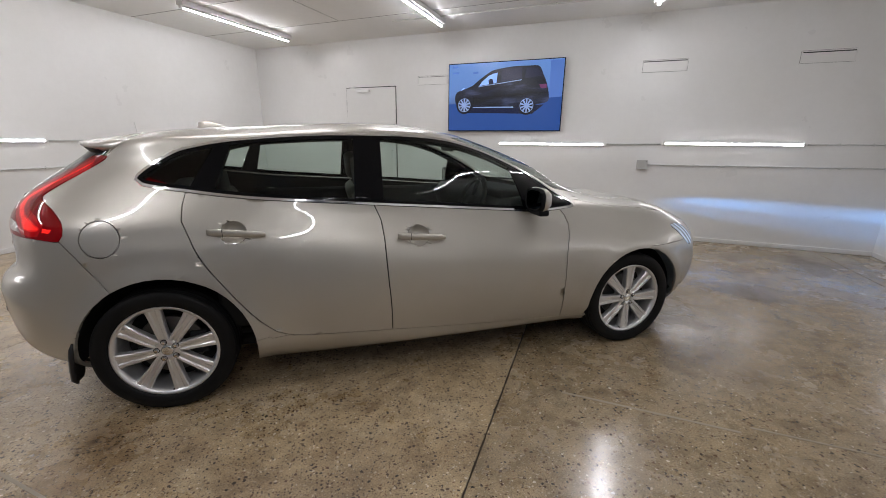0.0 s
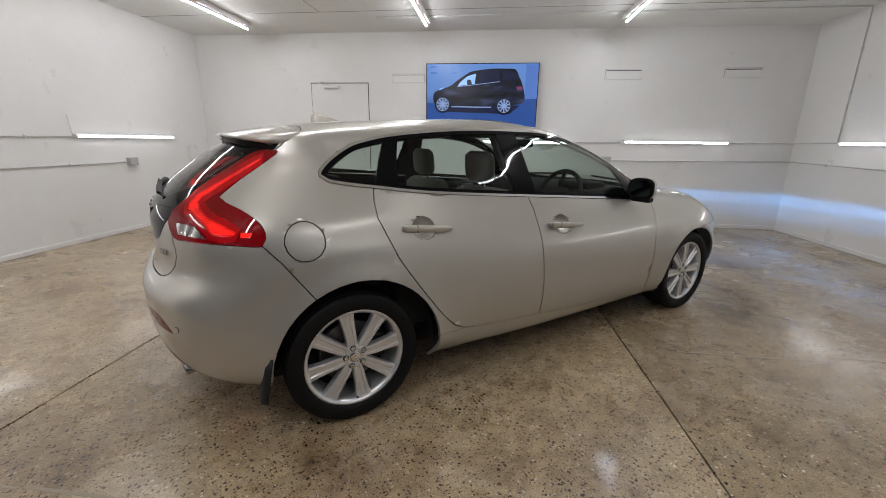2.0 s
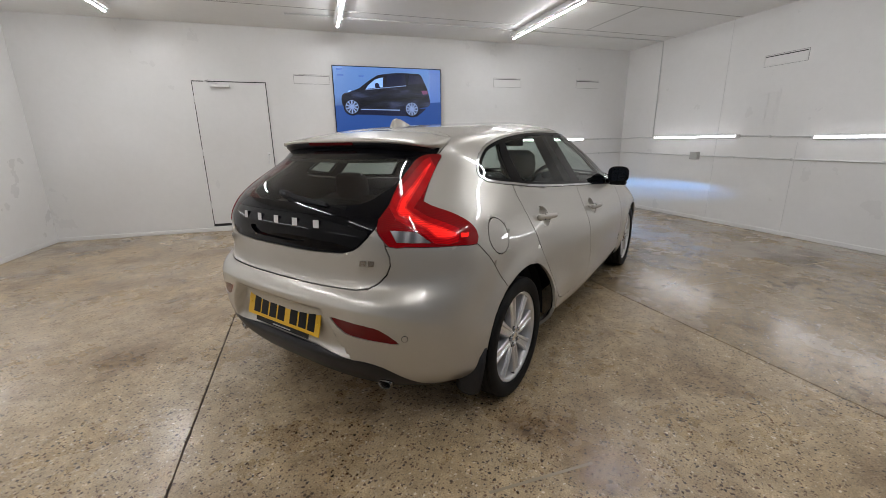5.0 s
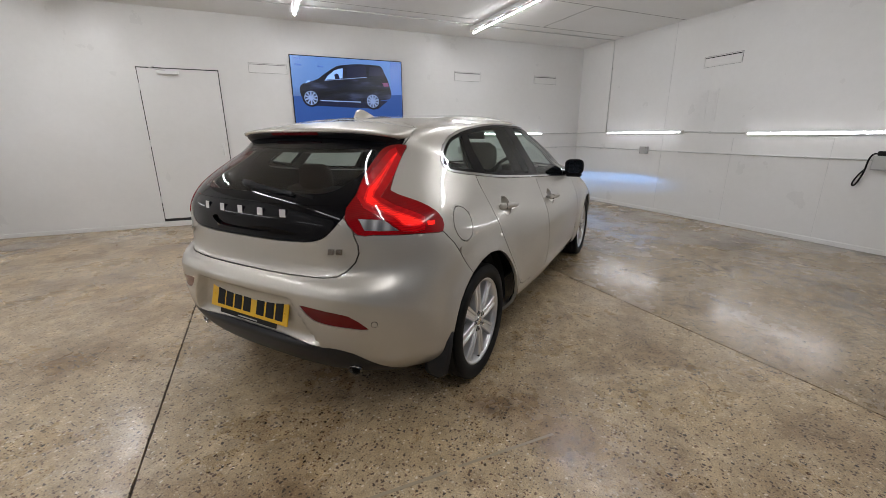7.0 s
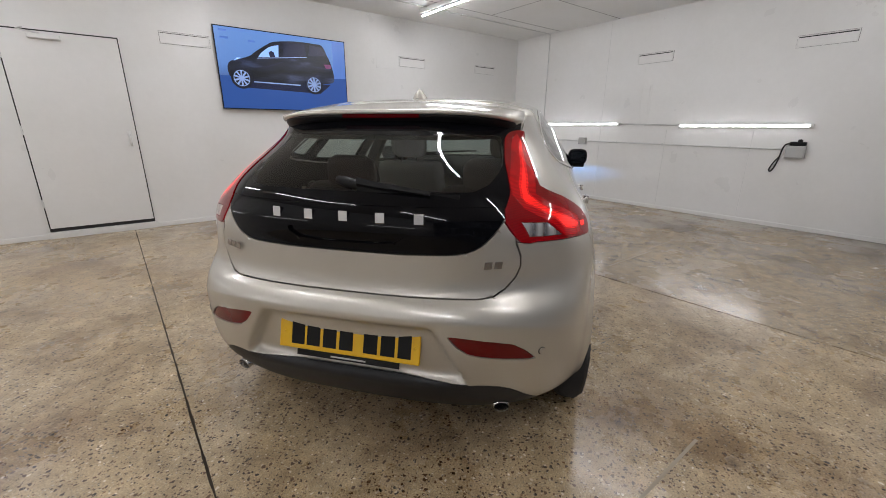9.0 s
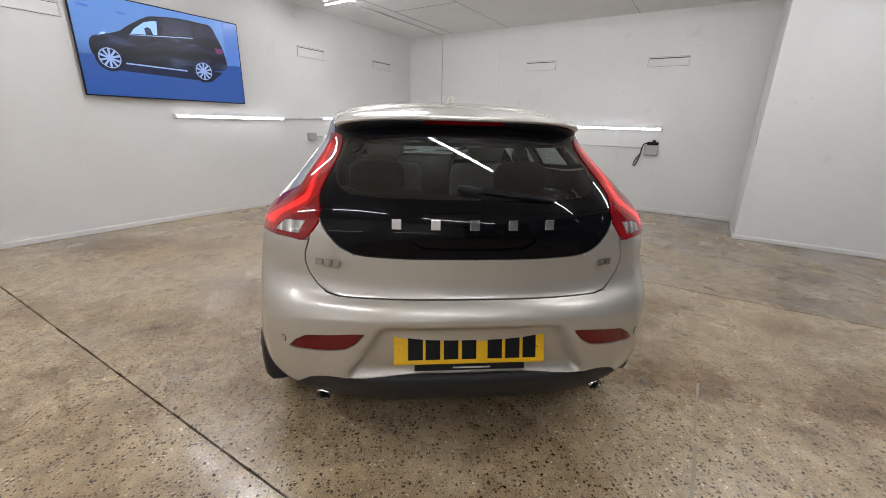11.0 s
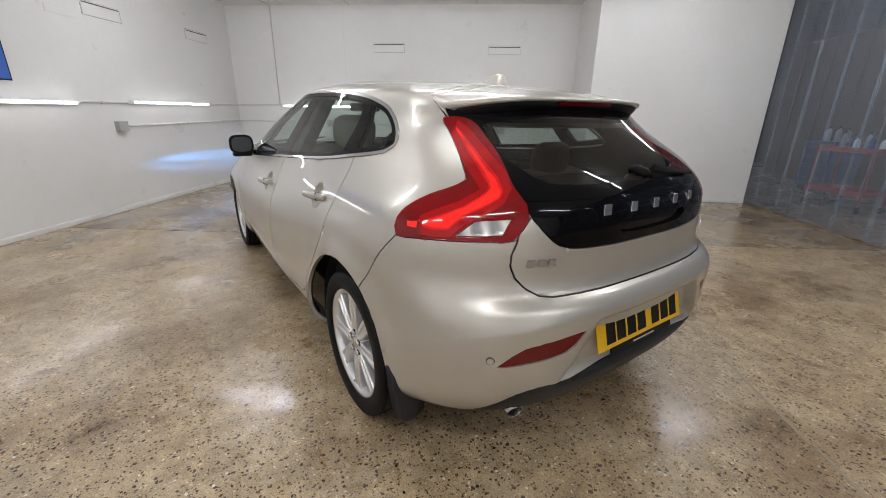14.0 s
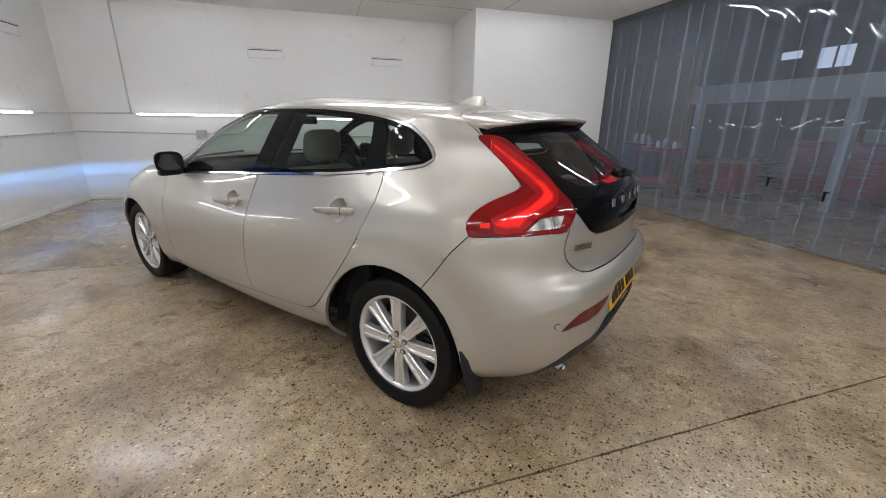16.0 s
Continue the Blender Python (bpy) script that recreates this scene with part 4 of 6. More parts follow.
def build_wheel(hub):
    wheel = part("wheel", lathe([(0.200, 0.085), (0.206, 0.06), (0.208, -0.010), (0.213, -0.028), (0.2225, -0.036), (0.230, -0.0375), (0.2305, -0.032), (0.226, -0.028), (0.220, 0.02), (0.220, 0.09), (0.228, 0.155), (0.200, 0.155), (0.200, 0.085)], (0, 0, 0), "y", 72), ALLOY, car, "silver eight-spoke alloy wheel with black tyre", True)
    prof = [(0.229, 0.155), (0.262, 0.166), (0.286, 0.164), (0.299, 0.154), (0.303, 0.14)]
    for k in range(4):
        h = 0.120 - k * 0.041
        prof += [(0.3045, h + 0.012), (0.3045, h - 0.012), (0.297, h - 0.014), (0.297, h - 0.024), (0.3045, h - 0.026)]
    prof += [(0.302, -0.036), (0.296, -0.044), (0.282, -0.050), (0.262, -0.050), (0.240, -0.046), (0.232, -0.041), (0.2285, -0.033)]
    part("tyre", lathe(prof, (0, 0, 0), "y", 96), RUBBER, wheel, "black low-profile tyre", True)
    spoke = rim_spoke()
    me = bpy.data.meshes.new("spoke")
    spoke.to_mesh(me)
    spoke.free()
    me.materials.append(ALLOY)
    for k in range(8):
        ob = new("spoke", me)
        ob.parent = wheel
        ob.matrix_basis = Matrix.Rotation(radians(45 * k - 9), 4, "Y")
    part("hub", lathe([(0.0, -0.020), (0.028, -0.020), (0.031, -0.024), (0.050, -0.0235), (0.060, -0.016), (0.066, 0.0), (0.066, 0.03)], (0, 0, 0), "y", 40), ALLOY, wheel, smooth=True)
    part("centre_cap", lathe([(0.0, -0.0285), (0.018, -0.028), (0.025, -0.026), (0.0275, -0.021)], (0, 0, 0), "y", 28), CHROME, wheel, "round centre cap", True)
    for k in range(5):
        a = radians(72 * k + 30)
        nut = lathe([(0.0, -0.034), (0.007, -0.034), (0.0095, -0.030), (0.0095, -0.015)], (0.044 * math.cos(a), 0, 0.044 * math.sin(a)), "y", 6)
        part("wheel_nut", nut, CHROME, wheel)
        seat = lathe([(0.0105, -0.0245), (0.0135, -0.0246), (0.0145, -0.022)], (0.044 * math.cos(a), 0, 0.044 * math.sin(a)), "y", 16)
        part("nut_seat", seat, BLACK_PLASTIC, wheel)
    part("brake_disc", lathe([(0.05, 0.045), (0.145, 0.045), (0.147, 0.048), (0.147, 0.068), (0.145, 0.071), (0.05, 0.071)], (0, 0, 0), "y", 48), STEEL, wheel, "grey steel brake disc")
    part("caliper", box((0.085, 0.03, -0.06), (0.165, 0.085, 0.06), 0.01), PLASTIC, wheel, "dark brake caliper")
    part("wheel_back", lathe([(0.0, 0.10), (0.205, 0.10), (0.205, 0.112)], (0, 0, 0), "y", 40), LINING, wheel)
    part("valve", rod([(0.0, -0.03, -0.208), (0.0, -0.012, -0.212)], 0.004, 8), BLACK_PLASTIC, wheel)
    return wheel


def copy_wheel(w, m):
    made = w.copy()
    scene.collection.objects.link(made)
    made.parent, made.matrix_basis = car, m
    for o in w.children:
        p = o.copy()
        scene.collection.objects.link(p)
        p.parent, p.matrix_basis = made, o.matrix_basis.copy()
    return made


wheel = build_wheel(0)
FACE = 0.785
wheel.matrix_basis = pose(-0.029, -FACE, 0.303)
copy_wheel(wheel, pose(2.608, -FACE - 0.025, 0.303, 0, 9, 0))
copy_wheel(wheel, pose(-0.029, FACE, 0.303, 0, 7, 180))
copy_wheel(wheel, pose(2.608, FACE + 0.025, 0.303, 0, 14, 180))

# arch liners, underside, mud flaps
for (hx, hz), r in zip(HUBS, ARCH):
    for s in (-1, 1):
        wide = 0.80 if hx < 1 else 0.77
        part("arch_liner", lathe([(r + 0.004, s * wide), (r + 0.012, s * (wide - 0.015)), (r + 0.012, s * 0.52), (0.0, s * 0.52)], (hx, 0, hz - 0.01), "y", 40, arc=(-0.06, math.pi + 0.06)), LINING, car, "black felt wheel arch liner", True)
part("underbody", box((-0.42, -0.58, 0.16), (3.25, 0.58, 0.24), 0.03), LINING, car, "black underbody tray")
for s in (-1, 1):
    flap = []
    for z, x, y0, y1 in ((0.40, -0.385, 0.70, 0.835), (0.33, -0.40, 0.70, 0.836), (0.26, -0.412, 0.702, 0.830), (0.20, -0.42, 0.708, 0.820), (0.185, -0.42, 0.722, 0.806)):
        flap.append([(x, s * y0, z), (x - 0.012, s * (y0 + 0.03), z), (x - 0.012, s * (y1 - 0.02), z), (x + 0.012, s * y1, z), (x + 0.016, s * (y1 - 0.012), z), (x + 0.006, s * (y1 - 0.03), z), (x + 0.006, s * (y0 + 0.01), z)])
    part("mud_flap", loft(flap), PLASTIC, car, "black moulded mud flap", True)

# ---- door handles ----
def handle(x0, x1, z0, z1, y0, y1, s, door_name):
    secs = []
    for t in np.linspace(0, 1, 13):
        x, z, y = x0 + (x1 - x0) * t, z0 + (z1 - z0) * t, y0 + (y1 - y0) * t
        h = 0.0178 * (1 - 0.22 * t * t) * (0.80 if t == 0 else 0.62 if t == 1 else 0.97 if t < 0.1 else 0.92 if t > 0.9 else 1)
        d = 0.0095 * (0.5 if t in (0, 1) else 1)
        out = 0.004 * math.sin(math.pi * t)
        secs.append([(x, s * (y + out + d * math.cos(a) ), z + h * math.sin(a)) for a in np.linspace(0, 2 * math.pi, 15)[:-1]])
    return loft(secs)


doors = {(o.name.split(".")[0], o.data.vertices[0].co.y > 0): o for o in car.children if "door" in o.name}
for s in (-1, 1):
    for kind, args in (("rear_door", (0.212, 0.462, 0.871, 0.851, 0.815, 0.833)), ("front_door", (1.09, 1.342, 0.813, 0.796, 0.862, 0.872))):
        door = doors[(kind, s > 0)]
        grip = part("door_handle", handle(*args, s, kind), PAINT, door, "body-coloured pull handle", True)
        x0, x1, z0, z1, y0, y1 = args
        for t in (0.10, 0.88):
            x, z, y = x0 + (x1 - x0) * t, z0 + (z1 - z0) * t, y0 + (y1 - y0) * t
            part("handle_post", box((x - 0.016, s * (y - 0.045), z - 0.008), (x + 0.016, s * (y - 0.002), z + 0.008), 0.003), PAINT, door)
        t = 0.27
        x, z, y = x0 + (x1 - x0) * t, z0 + (z1 - z0) * t, y0 + (y1 - y0) * t
        part("handle_joint", box((x - 0.0015, s * (y - 0.008), z - 0.0172), (x + 0.0015, s * (y + 0.0122), z + 0.0172)), DARK, door)
    # door mirror
    door = doors[("front_door", s > 0)]
    secs = []
    for x, w, h, y, z in ((1.815, 0.096, 0.066, 0.905, 0.967), (1.822, 0.104, 0.073, 0.905, 0.967), (1.85, 0.106, 0.074, 0.905, 0.968), (1.90, 0.098, 0.068, 0.903, 0.968), (1.945, 0.078, 0.052, 0.897, 0.966), (1.97, 0.045, 0.03, 0.89, 0.963), (1.977, 0.01, 0.01, 0.885, 0.962)):
        secs.append([(x + 0.018 * (math.cos(a)), s * (y + w * abs(math.cos(a)) ** 0.62 * math.copysign(1, math.cos(a))), z + h * abs(math.sin(a)) ** 0.62 * math.copysign(1, math.sin(a))) for a in np.linspace(0, 2 * math.pi, 33)[:-1]])
    secs = [[(1.855 + (p[0] - 1.815) * 0.52, s * 0.868 + (p[1] - s * 0.905) * 0.74, 0.977 + (p[2] - 0.967) * 0.88) for p in q] for q in secs]
    shell = part("door_mirror", loft(secs[1:4]), BLACK_PLASTIC, door, "black door mirror with body-coloured cap", True)
    grow = lambda ring, k: [Vector((p[0], s * 0.88 + (p[1] - s * 0.88) * k, 0.967 + (p[2] - 0.967) * k)) for p in ring]
    part("mirror_cap", loft([[Vector(p) + Vector((-0.004, 0, 0)) for p in grow(secs[2], 1.01)], grow(secs[2], 1.035), grow(secs[3], 1.04), *[grow(q, 1.035) for q in secs[4:]]]), PAINT, shell, "body-coloured mirror cap", True)
    part("mirror_rim", loft([[Vector(p) + Vector((0.010, 0, 0)) for p in secs[0]], [Vector(p) - Vector((0.010, 0, 0)) for p in secs[1]], [Vector(p) + Vector((0.016, 0, 0)) for p in secs[1]]], caps=False), BLACK_PLASTIC, shell, smooth=True)
    part("mirror_foot", box((1.86, s * 0.80, 0.89), (1.92, s * 0.93, 0.925), 0.012), BLACK_PLASTIC, shell)
    glass = flat([(0.088 * abs(math.cos(a)) ** 0.62 * math.copysign(1, math.cos(a)), 0.059 * abs(math.sin(a)) ** 0.62 * math.copysign(1, math.sin(a))) for a in np.linspace(0, 2 * math.pi, 33)[:-1]], 0)
    for v in glass.verts:
        v.co = Vector((1.850 + 0.010 * v.co.x / 0.1, s * (0.868 + 0.74 * v.co.x), 0.977 + 0.88 * v.co.y))
    part("mirror_glass", glass, MIRROR, shell, "mirror glass")
    part("mirror_arm", box((1.87, s * 0.735, 0.905), (1.93, s * 0.86, 0.938), 0.01), BLACK_PLASTIC, shell)

# ---- roof spoiler, brake light, aerial ----
top, under = [], []
for t in np.linspace(-1, 1, 49):
    y, e = 0.512 * t, abs(t)
    za = 1.3235 - 0.11 * y * y - 0.26 * y ** 4
    xt = -0.205 - 0.222 * math.sqrt(max(0.0, 1 - e ** 4.5))
    zt = 1.271 - 0.024 * e ** 4
    lip = 0.010 + 0.006 * e ** 6
    back = lambda k: -0.135 + (xt + 0.135) * k
    rise = lambda k: za + (zt - za) * k + 0.022 * k * (1 - k)
    top.append([(back(k), y, rise(k)) for k in (0.0, 0.22, 0.45, 0.68, 0.88, 1.0)] + [(xt + 0.002, y, zt - lip), (xt + 0.03, y, zt - lip - 0.006), (xt + 0.07, y, zt - 0.04), (-0.12, y * 0.985, za - 0.06)])
    under.append([(xt + 0.008, y * 0.985, zt - lip + 0.003), (xt + 0.014, y * 0.985, zt - lip - 0.012), (xt + 0.05, y * 0.975, zt - 0.050 - 0.022 * e ** 3), (xt + 0.125, y * 0.97, zt - 0.062 - 0.012 * e ** 3), (xt + 0.18, y * 0.97, zt - 0.03)])
spoiler = part("roof_spoiler", loft(top), PAINT, car, "body-coloured roof spoiler over the rear window", True)
part("spoiler_underside", loft(under), BLACK_PLASTIC, spoiler, "black spoiler underside", True)
light = []
for t in np.linspace(-1, 1, 13):
    y = 0.152 * t
    xt = -0.315 - 0.112
    light.append([(xt + 0.004, y, 1.262), (xt + 0.012, y, 1.247), (xt + 0.03, y, 1.247), (xt + 0.03, y, 1.262)])
part("brake_light", loft(light), RED_REFLECTOR, spoiler, "dark red high brake light")
fin = []
for x, w, h in ((0.035, 0.020, 0.004), (0.045, 0.033, 0.046), (0.075, 0.036, 0.055), (0.11, 0.036, 0.050), (0.15, 0.032, 0.036), (0.19, 0.024, 0.020), (0.225, 0.010, 0.004)):
    base = 1.333 + 0.05 * (x - 0.035)
    fin.append([(x, w * c, base - 0.006 + (h + 0.006) * (1 - abs(c) ** 1.2)) for c in np.linspace(-1, 1, 11)])
part("roof_aerial", loft(fin), PAINT, car, "body-coloured shark fin aerial", True)
part("aerial_base", lathe([(0.0, 0.004), (0.030, 0.003), (0.036, -0.004)], (0.12, 0, 1.340), "z", 24), BLACK_PLASTIC, car).matrix_basis = Matrix.Translation((0.12, 0, 1.340)) @ Matrix.Diagonal((2.9, 1, 1, 1)) @ Matrix.Translation((-0.12, 0, -1.340))

# ---- rear wiper ----
base = []
for y, h in ((0.052, 0.006), (0.044, 0.014), (0.015, 0.019), (-0.02, 0.018), (-0.05, 0.012)):
    base.append([(-0.676 - 0.020 * math.cos(a) * (h / 0.019), y, 1.050 - 0.25 * (0.05 - y) + h * math.sin(a)) for a in np.linspace(0, 2 * math.pi, 13)[:-1]])
wiper = part("rear_wiper", loft(base), BLACK_PLASTIC, car, "black rear wiper parked across the window", True)
part("wiper_arm", loft([[(x - 0.010, y, z + h), (x - 0.016, y, z - 0.2 * h), (x - 0.006, y, z - h), (x + 0.006, y, z)] for y, x, z, h in ((-0.03, -0.690, 1.046, 0.016), (-0.10, -0.692, 1.036, 0.013), (-0.20, -0.690, 1.026, 0.010), (-0.27, -0.685, 1.018, 0.008))]), BLACK_PLASTIC, wiper)
part("wiper_blade", loft([[(x - 0.006, y, z + 0.008), (x - 0.008, y, z - 0.006), (x + 0.014, y, z - 0.006), (x + 0.014, y, z + 0.004)] for y, x, z in ((-0.03, -0.693, 1.024), (-0.14, -0.690, 1.018), (-0.25, -0.681, 1.012), (-0.36, -0.668, 1.006))]), RUBBER, wiper)

# ---- number plate, letters and badges as plain shapes ----
plate = part("number_plate", box((-0.26, -0.0555, 0), (0.26, 0.0555, 0.004), 0.003), YELLOW, car, "yellow rear plate with dark bars", m=Matrix.Translation((-0.770, 0, 0.5215)) @ Euler((radians(75), 0, radians(-90))).to_matrix().to_4x4())
for k, x in enumerate((-0.187, -0.128, -0.066, -0.004, 0.085, 0.147, 0.206)):
    w = 0.050 if k < 6 else 0.046
    part("plate_bar", box((x - w / 2, -0.0395, 0.004), (x + w / 2, 0.0395, 0.0052)), BLACK_PLASTIC, plate)
for x in (-0.238, 0.240):
    part("plate_screw_cap", lathe([(0.0, 0.0075), (0.004, 0.0072), (0.0065, 0.004)], (x, 0, 0), "z", 14), YELLOW, plate)
part("dealer_strip", box((-0.19, -0.078, -0.004), (0.19, -0.0575, 0.002), 0.001), BLACK_PLASTIC, plate, "thin black strip under the plate")
part("dealer_text_bar", box((-0.06, -0.0715, 0.002), (0.07, -0.066, 0.0025)), GREY, plate)
part("plate_holder", box((-0.20, -0.045, -0.012), (0.20, 0.045, -0.0005)), PLASTIC, plate)

from_rear = lambda y, z, x, turn=0.0, lean=0.0: Matrix.Translation((x, y, z)) @ Euler((radians(90 - lean), 0, radians(-90 + turn))).to_matrix().to_4x4()


def extruded(points, h):
    bm = flat(points, 0)
    r = bmesh.ops.extrude_face_region(bm, geom=bm.faces[:])
    for v in r["geom"]:
        if isinstance(v, bmesh.types.BMVert):
            v.co.z += h
    bmesh.ops.recalc_face_normals(bm, faces=bm.faces[:])
    return bm


for y, x, turn in ((0.247, -0.7305, -9), (0.124, -0.7405, -4), (0.0, -0.7425, 0), (-0.124, -0.7405, 4), (-0.247, -0.7305, 9)):
    part("chrome_badge", box((-0.0155, -0.0165, 0), (0.0155, 0.0165, 0.006), 0.0015), CHROME, tailgate, "plain chrome badge bar", m=from_rear(y, 0.944, x, turn, 4))
for y, z, x, turn, n in ((0.473, 0.803, -0.690, -24, 3), (-0.473, 0.803, -0.690, 24, 2)):
    for k in range(n):
        w = 0.026
        part("model_badge", extruded([(-0.013, -0.011), (0.011, -0.011), (0.014, 0.011), (-0.010, 0.011)], 0.004), BADGE, tailgate, "plain chrome badge bar", m=from_rear(y, z, x, turn, 2) @ Matrix.Translation(((k - (n - 1) / 2) * 0.033, 0, 0.003)))

# ---- exhaust tips, parking sensors ----
for s in (-1, 1):
    tip = part("exhaust_tip", lathe([(0.036, 0.0), (0.040, -0.002), (0.041, 0.02), (0.041, 0.16), (0.037, 0.16), (0.036, 0.0)], (0, 0, 0), "x", 28), DARK_CHROME, car, "dark chrome oval exhaust tip", True)
    tip.matrix_basis = pose(-0.685, s * 0.523, 0.285, 0, -8, s * -14) @ Matrix.Diagonal((1, 0.72, 0.52, 1))
    part("exhaust_bore", lathe([(0.0, 0.03), (0.036, 0.03)], (0, 0, 0), "x", 24), LINING, tip)
    part("parking_sensor", lathe([(0.0, -0.002), (0.010, -0.0015), (0.0115, 0.002)], (0, 0, 0), "x", 20), PAINT, bumper, "round parking sensor").matrix_basis = pose(-0.6848, s * 0.643, 0.525, 0, 0, s * -38)
    part("sensor_ring", lathe([(0.0115, -0.0008), (0.0135, 0.001)], (0, 0, 0), "x", 20), DARK, bumper).matrix_basis = pose(-0.6848, s * 0.643, 0.525, 0, 0, s * -38)

# ---- cabin ----
def rounded(a, b, r=0.04):
    return box(a, b, r)


def seat(x, y, z, rear=False):
    """A seat: cushion, backrest, head restraint with two posts."""
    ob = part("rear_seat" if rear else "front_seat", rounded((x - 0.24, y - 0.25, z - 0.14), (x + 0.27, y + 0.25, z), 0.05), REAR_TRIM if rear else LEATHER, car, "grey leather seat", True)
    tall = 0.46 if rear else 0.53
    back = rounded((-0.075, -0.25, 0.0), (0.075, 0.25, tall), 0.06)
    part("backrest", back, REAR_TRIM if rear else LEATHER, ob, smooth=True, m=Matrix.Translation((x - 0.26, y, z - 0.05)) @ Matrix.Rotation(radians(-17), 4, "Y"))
    top = Vector((x - 0.26, y, z - 0.05)) + Matrix.Rotation(radians(-17), 3, "Y") @ Vector((0, 0, tall + (-0.06 if rear else 0.025)))
    rest = []
    for t in np.linspace(-1, 1, 9):
        w = 0.135 * math.sqrt(max(0.02, 1 - 0.35 * t * t)) * (0.75 if abs(t) == 1 else 1)
        d = 0.05 * (0.5 if abs(t) == 1 else 1)
        rest.append([(top.x - 0.03 * t * 0.3 + d * math.cos(a), y + w * abs(math.sin(a)) ** 0.7 * math.copysign(1, math.sin(a)), top.z + 0.10 + 0.095 * t) for a in np.linspace(0, 2 * math.pi, 21)[:-1]])
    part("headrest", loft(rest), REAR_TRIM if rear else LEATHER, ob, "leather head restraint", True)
    for dy in (-0.06, 0.06):
        part("headrest_post", rod([(top.x + 0.005, y + dy, top.z - 0.05), (top.x, y + dy, top.z + 0.04)], 0.006, 8), CHROME, ob)
    return ob


for y in (-0.36, 0.36):
    seat(1.38, y, 0.52)
    seat(0.42, y, 0.55, True)
part("rear_bench", rounded((0.17, -0.62, 0.40), (0.66, 0.62, 0.52), 0.05), REAR_TRIM, car, "leather rear bench, darkened for the dim rear cabin", True)
part("parcel_shelf", box((-0.52, -0.55, 0.90), (-0.02, 0.55, 0.92), 0.008), LINING, car, "dark parcel shelf")
part("cabin_floor", box((-0.2, -0.66, 0.28), (2.2, 0.66, 0.31)), LINING, car)
dash = []
for t in np.linspace(-1, 1, 15):
    y, b = 0.66 * t, 0.10 * t * t
    dash.append([(2.30 - b, y, 0.93), (2.05 - b, y, 0.955), (1.86 - b, y, 0.935), (1.80 - b, y, 0.87), (1.84 - b, y, 0.70), (1.95 - b, y, 0.55), (2.3 - b, y, 0.55)])
part("dashboard", loft(dash), LINING, car, "dark dashboard", True)
part("instrument_hood", rounded((1.80, -0.52, 0.93), (1.98, -0.22, 0.985), 0.02), LINING, car, smooth=True)
wheel_m = Matrix.Translation((1.66, -0.37, 0.885)) @ Matrix.Rotation(radians(-68), 4, "Y")
ring = rod([tuple(wheel_m @ Vector((0.185 * math.cos(a), 0.185 * math.sin(a), 0))) for a in np.linspace(0, 2 * math.pi, 41)[:-1]], 0.016, 10, closed=True)
steering = part("steering_wheel", ring, LINING, car, "black steering wheel", True)
part("steering_boss", lathe([(0.0, 0.02), (0.06, 0.015), (0.075, -0.03), (0.04, -0.16)], (0, 0, 0), "z", 24), LINING, steering, m=wheel_m, smooth=True)
for a in (0.1, 3.04, 4.7):
    part("steering_spoke", rod([tuple(wheel_m @ Vector((0.05 * math.cos(a), 0.05 * math.sin(a), 0))), tuple(wheel_m @ Vector((0.18 * math.cos(a), 0.18 * math.sin(a), 0)))], 0.014, 8), LINING, steering)
part("interior_mirror", rounded((1.60, -0.12, 1.215), (1.63, 0.12, 1.275), 0.012), BLACK_PLASTIC, car, "dark interior mirror")
part("interior_mirror_stalk", rod([(1.62, 0, 1.26), (1.68, 0, 1.285)], 0.012, 8), BLACK_PLASTIC, car)
for s in (-1, 1):
    for x0, x1 in ((0.97, 1.045),):
        part("pillar_lining", loft([[(x0, s * 0.735, 0.60), (x1, s * 0.735, 0.60), (x1, s * 0.66, 0.60), (x0, s * 0.66, 0.60)], [(x0, s * 0.71, 0.97), (x1, s * 0.71, 0.97), (x1, s * 0.64, 0.97), (x0, s * 0.64, 0.97)], [(x0 - 0.04, s * 0.535, 1.285), (x1 - 0.03, s * 0.535, 1.285), (x1 - 0.03, s * 0.47, 1.285), (x0 - 0.04, s * 0.47, 1.285)]]), LINING, car)
    part("door_card", box((0.2, s * 0.70, 0.35), (2.05, s * 0.745, 0.90), 0.02), LINING, car, "dark door lining")
    part("front_wiper", rod([(2.34, s * 0.10, 0.985), (2.30, s * 0.38, 0.975), (2.20, s * 0.60, 0.965)], 0.008, 6), BLACK_PLASTIC, car)


# ---- conduits and boxes ----
def conduit(points, label="thin painted cable conduit clipped to the wall", radius=0.009):
    line = tagged(new("cable_conduit"), label, "conduit")
    line.matrix_basis = ROOM
    part("pipe", rod(points, radius, 8), CONDUIT, line, smooth=True)
    return line


def clip(line, p, n):
    a = Vector(p)
    d = Vector(n)
    t = Vector((0, 0, 1)) if abs(d.z) < 0.5 else Vector((0, 1, 0))
    w = d.cross(t)
    part("clip", box(a - 0.016 * t - 0.008 * w - 0.002 * d, a + 0.016 * t + 0.008 * w + 0.022 * d, 0.002), CONDUIT, line)


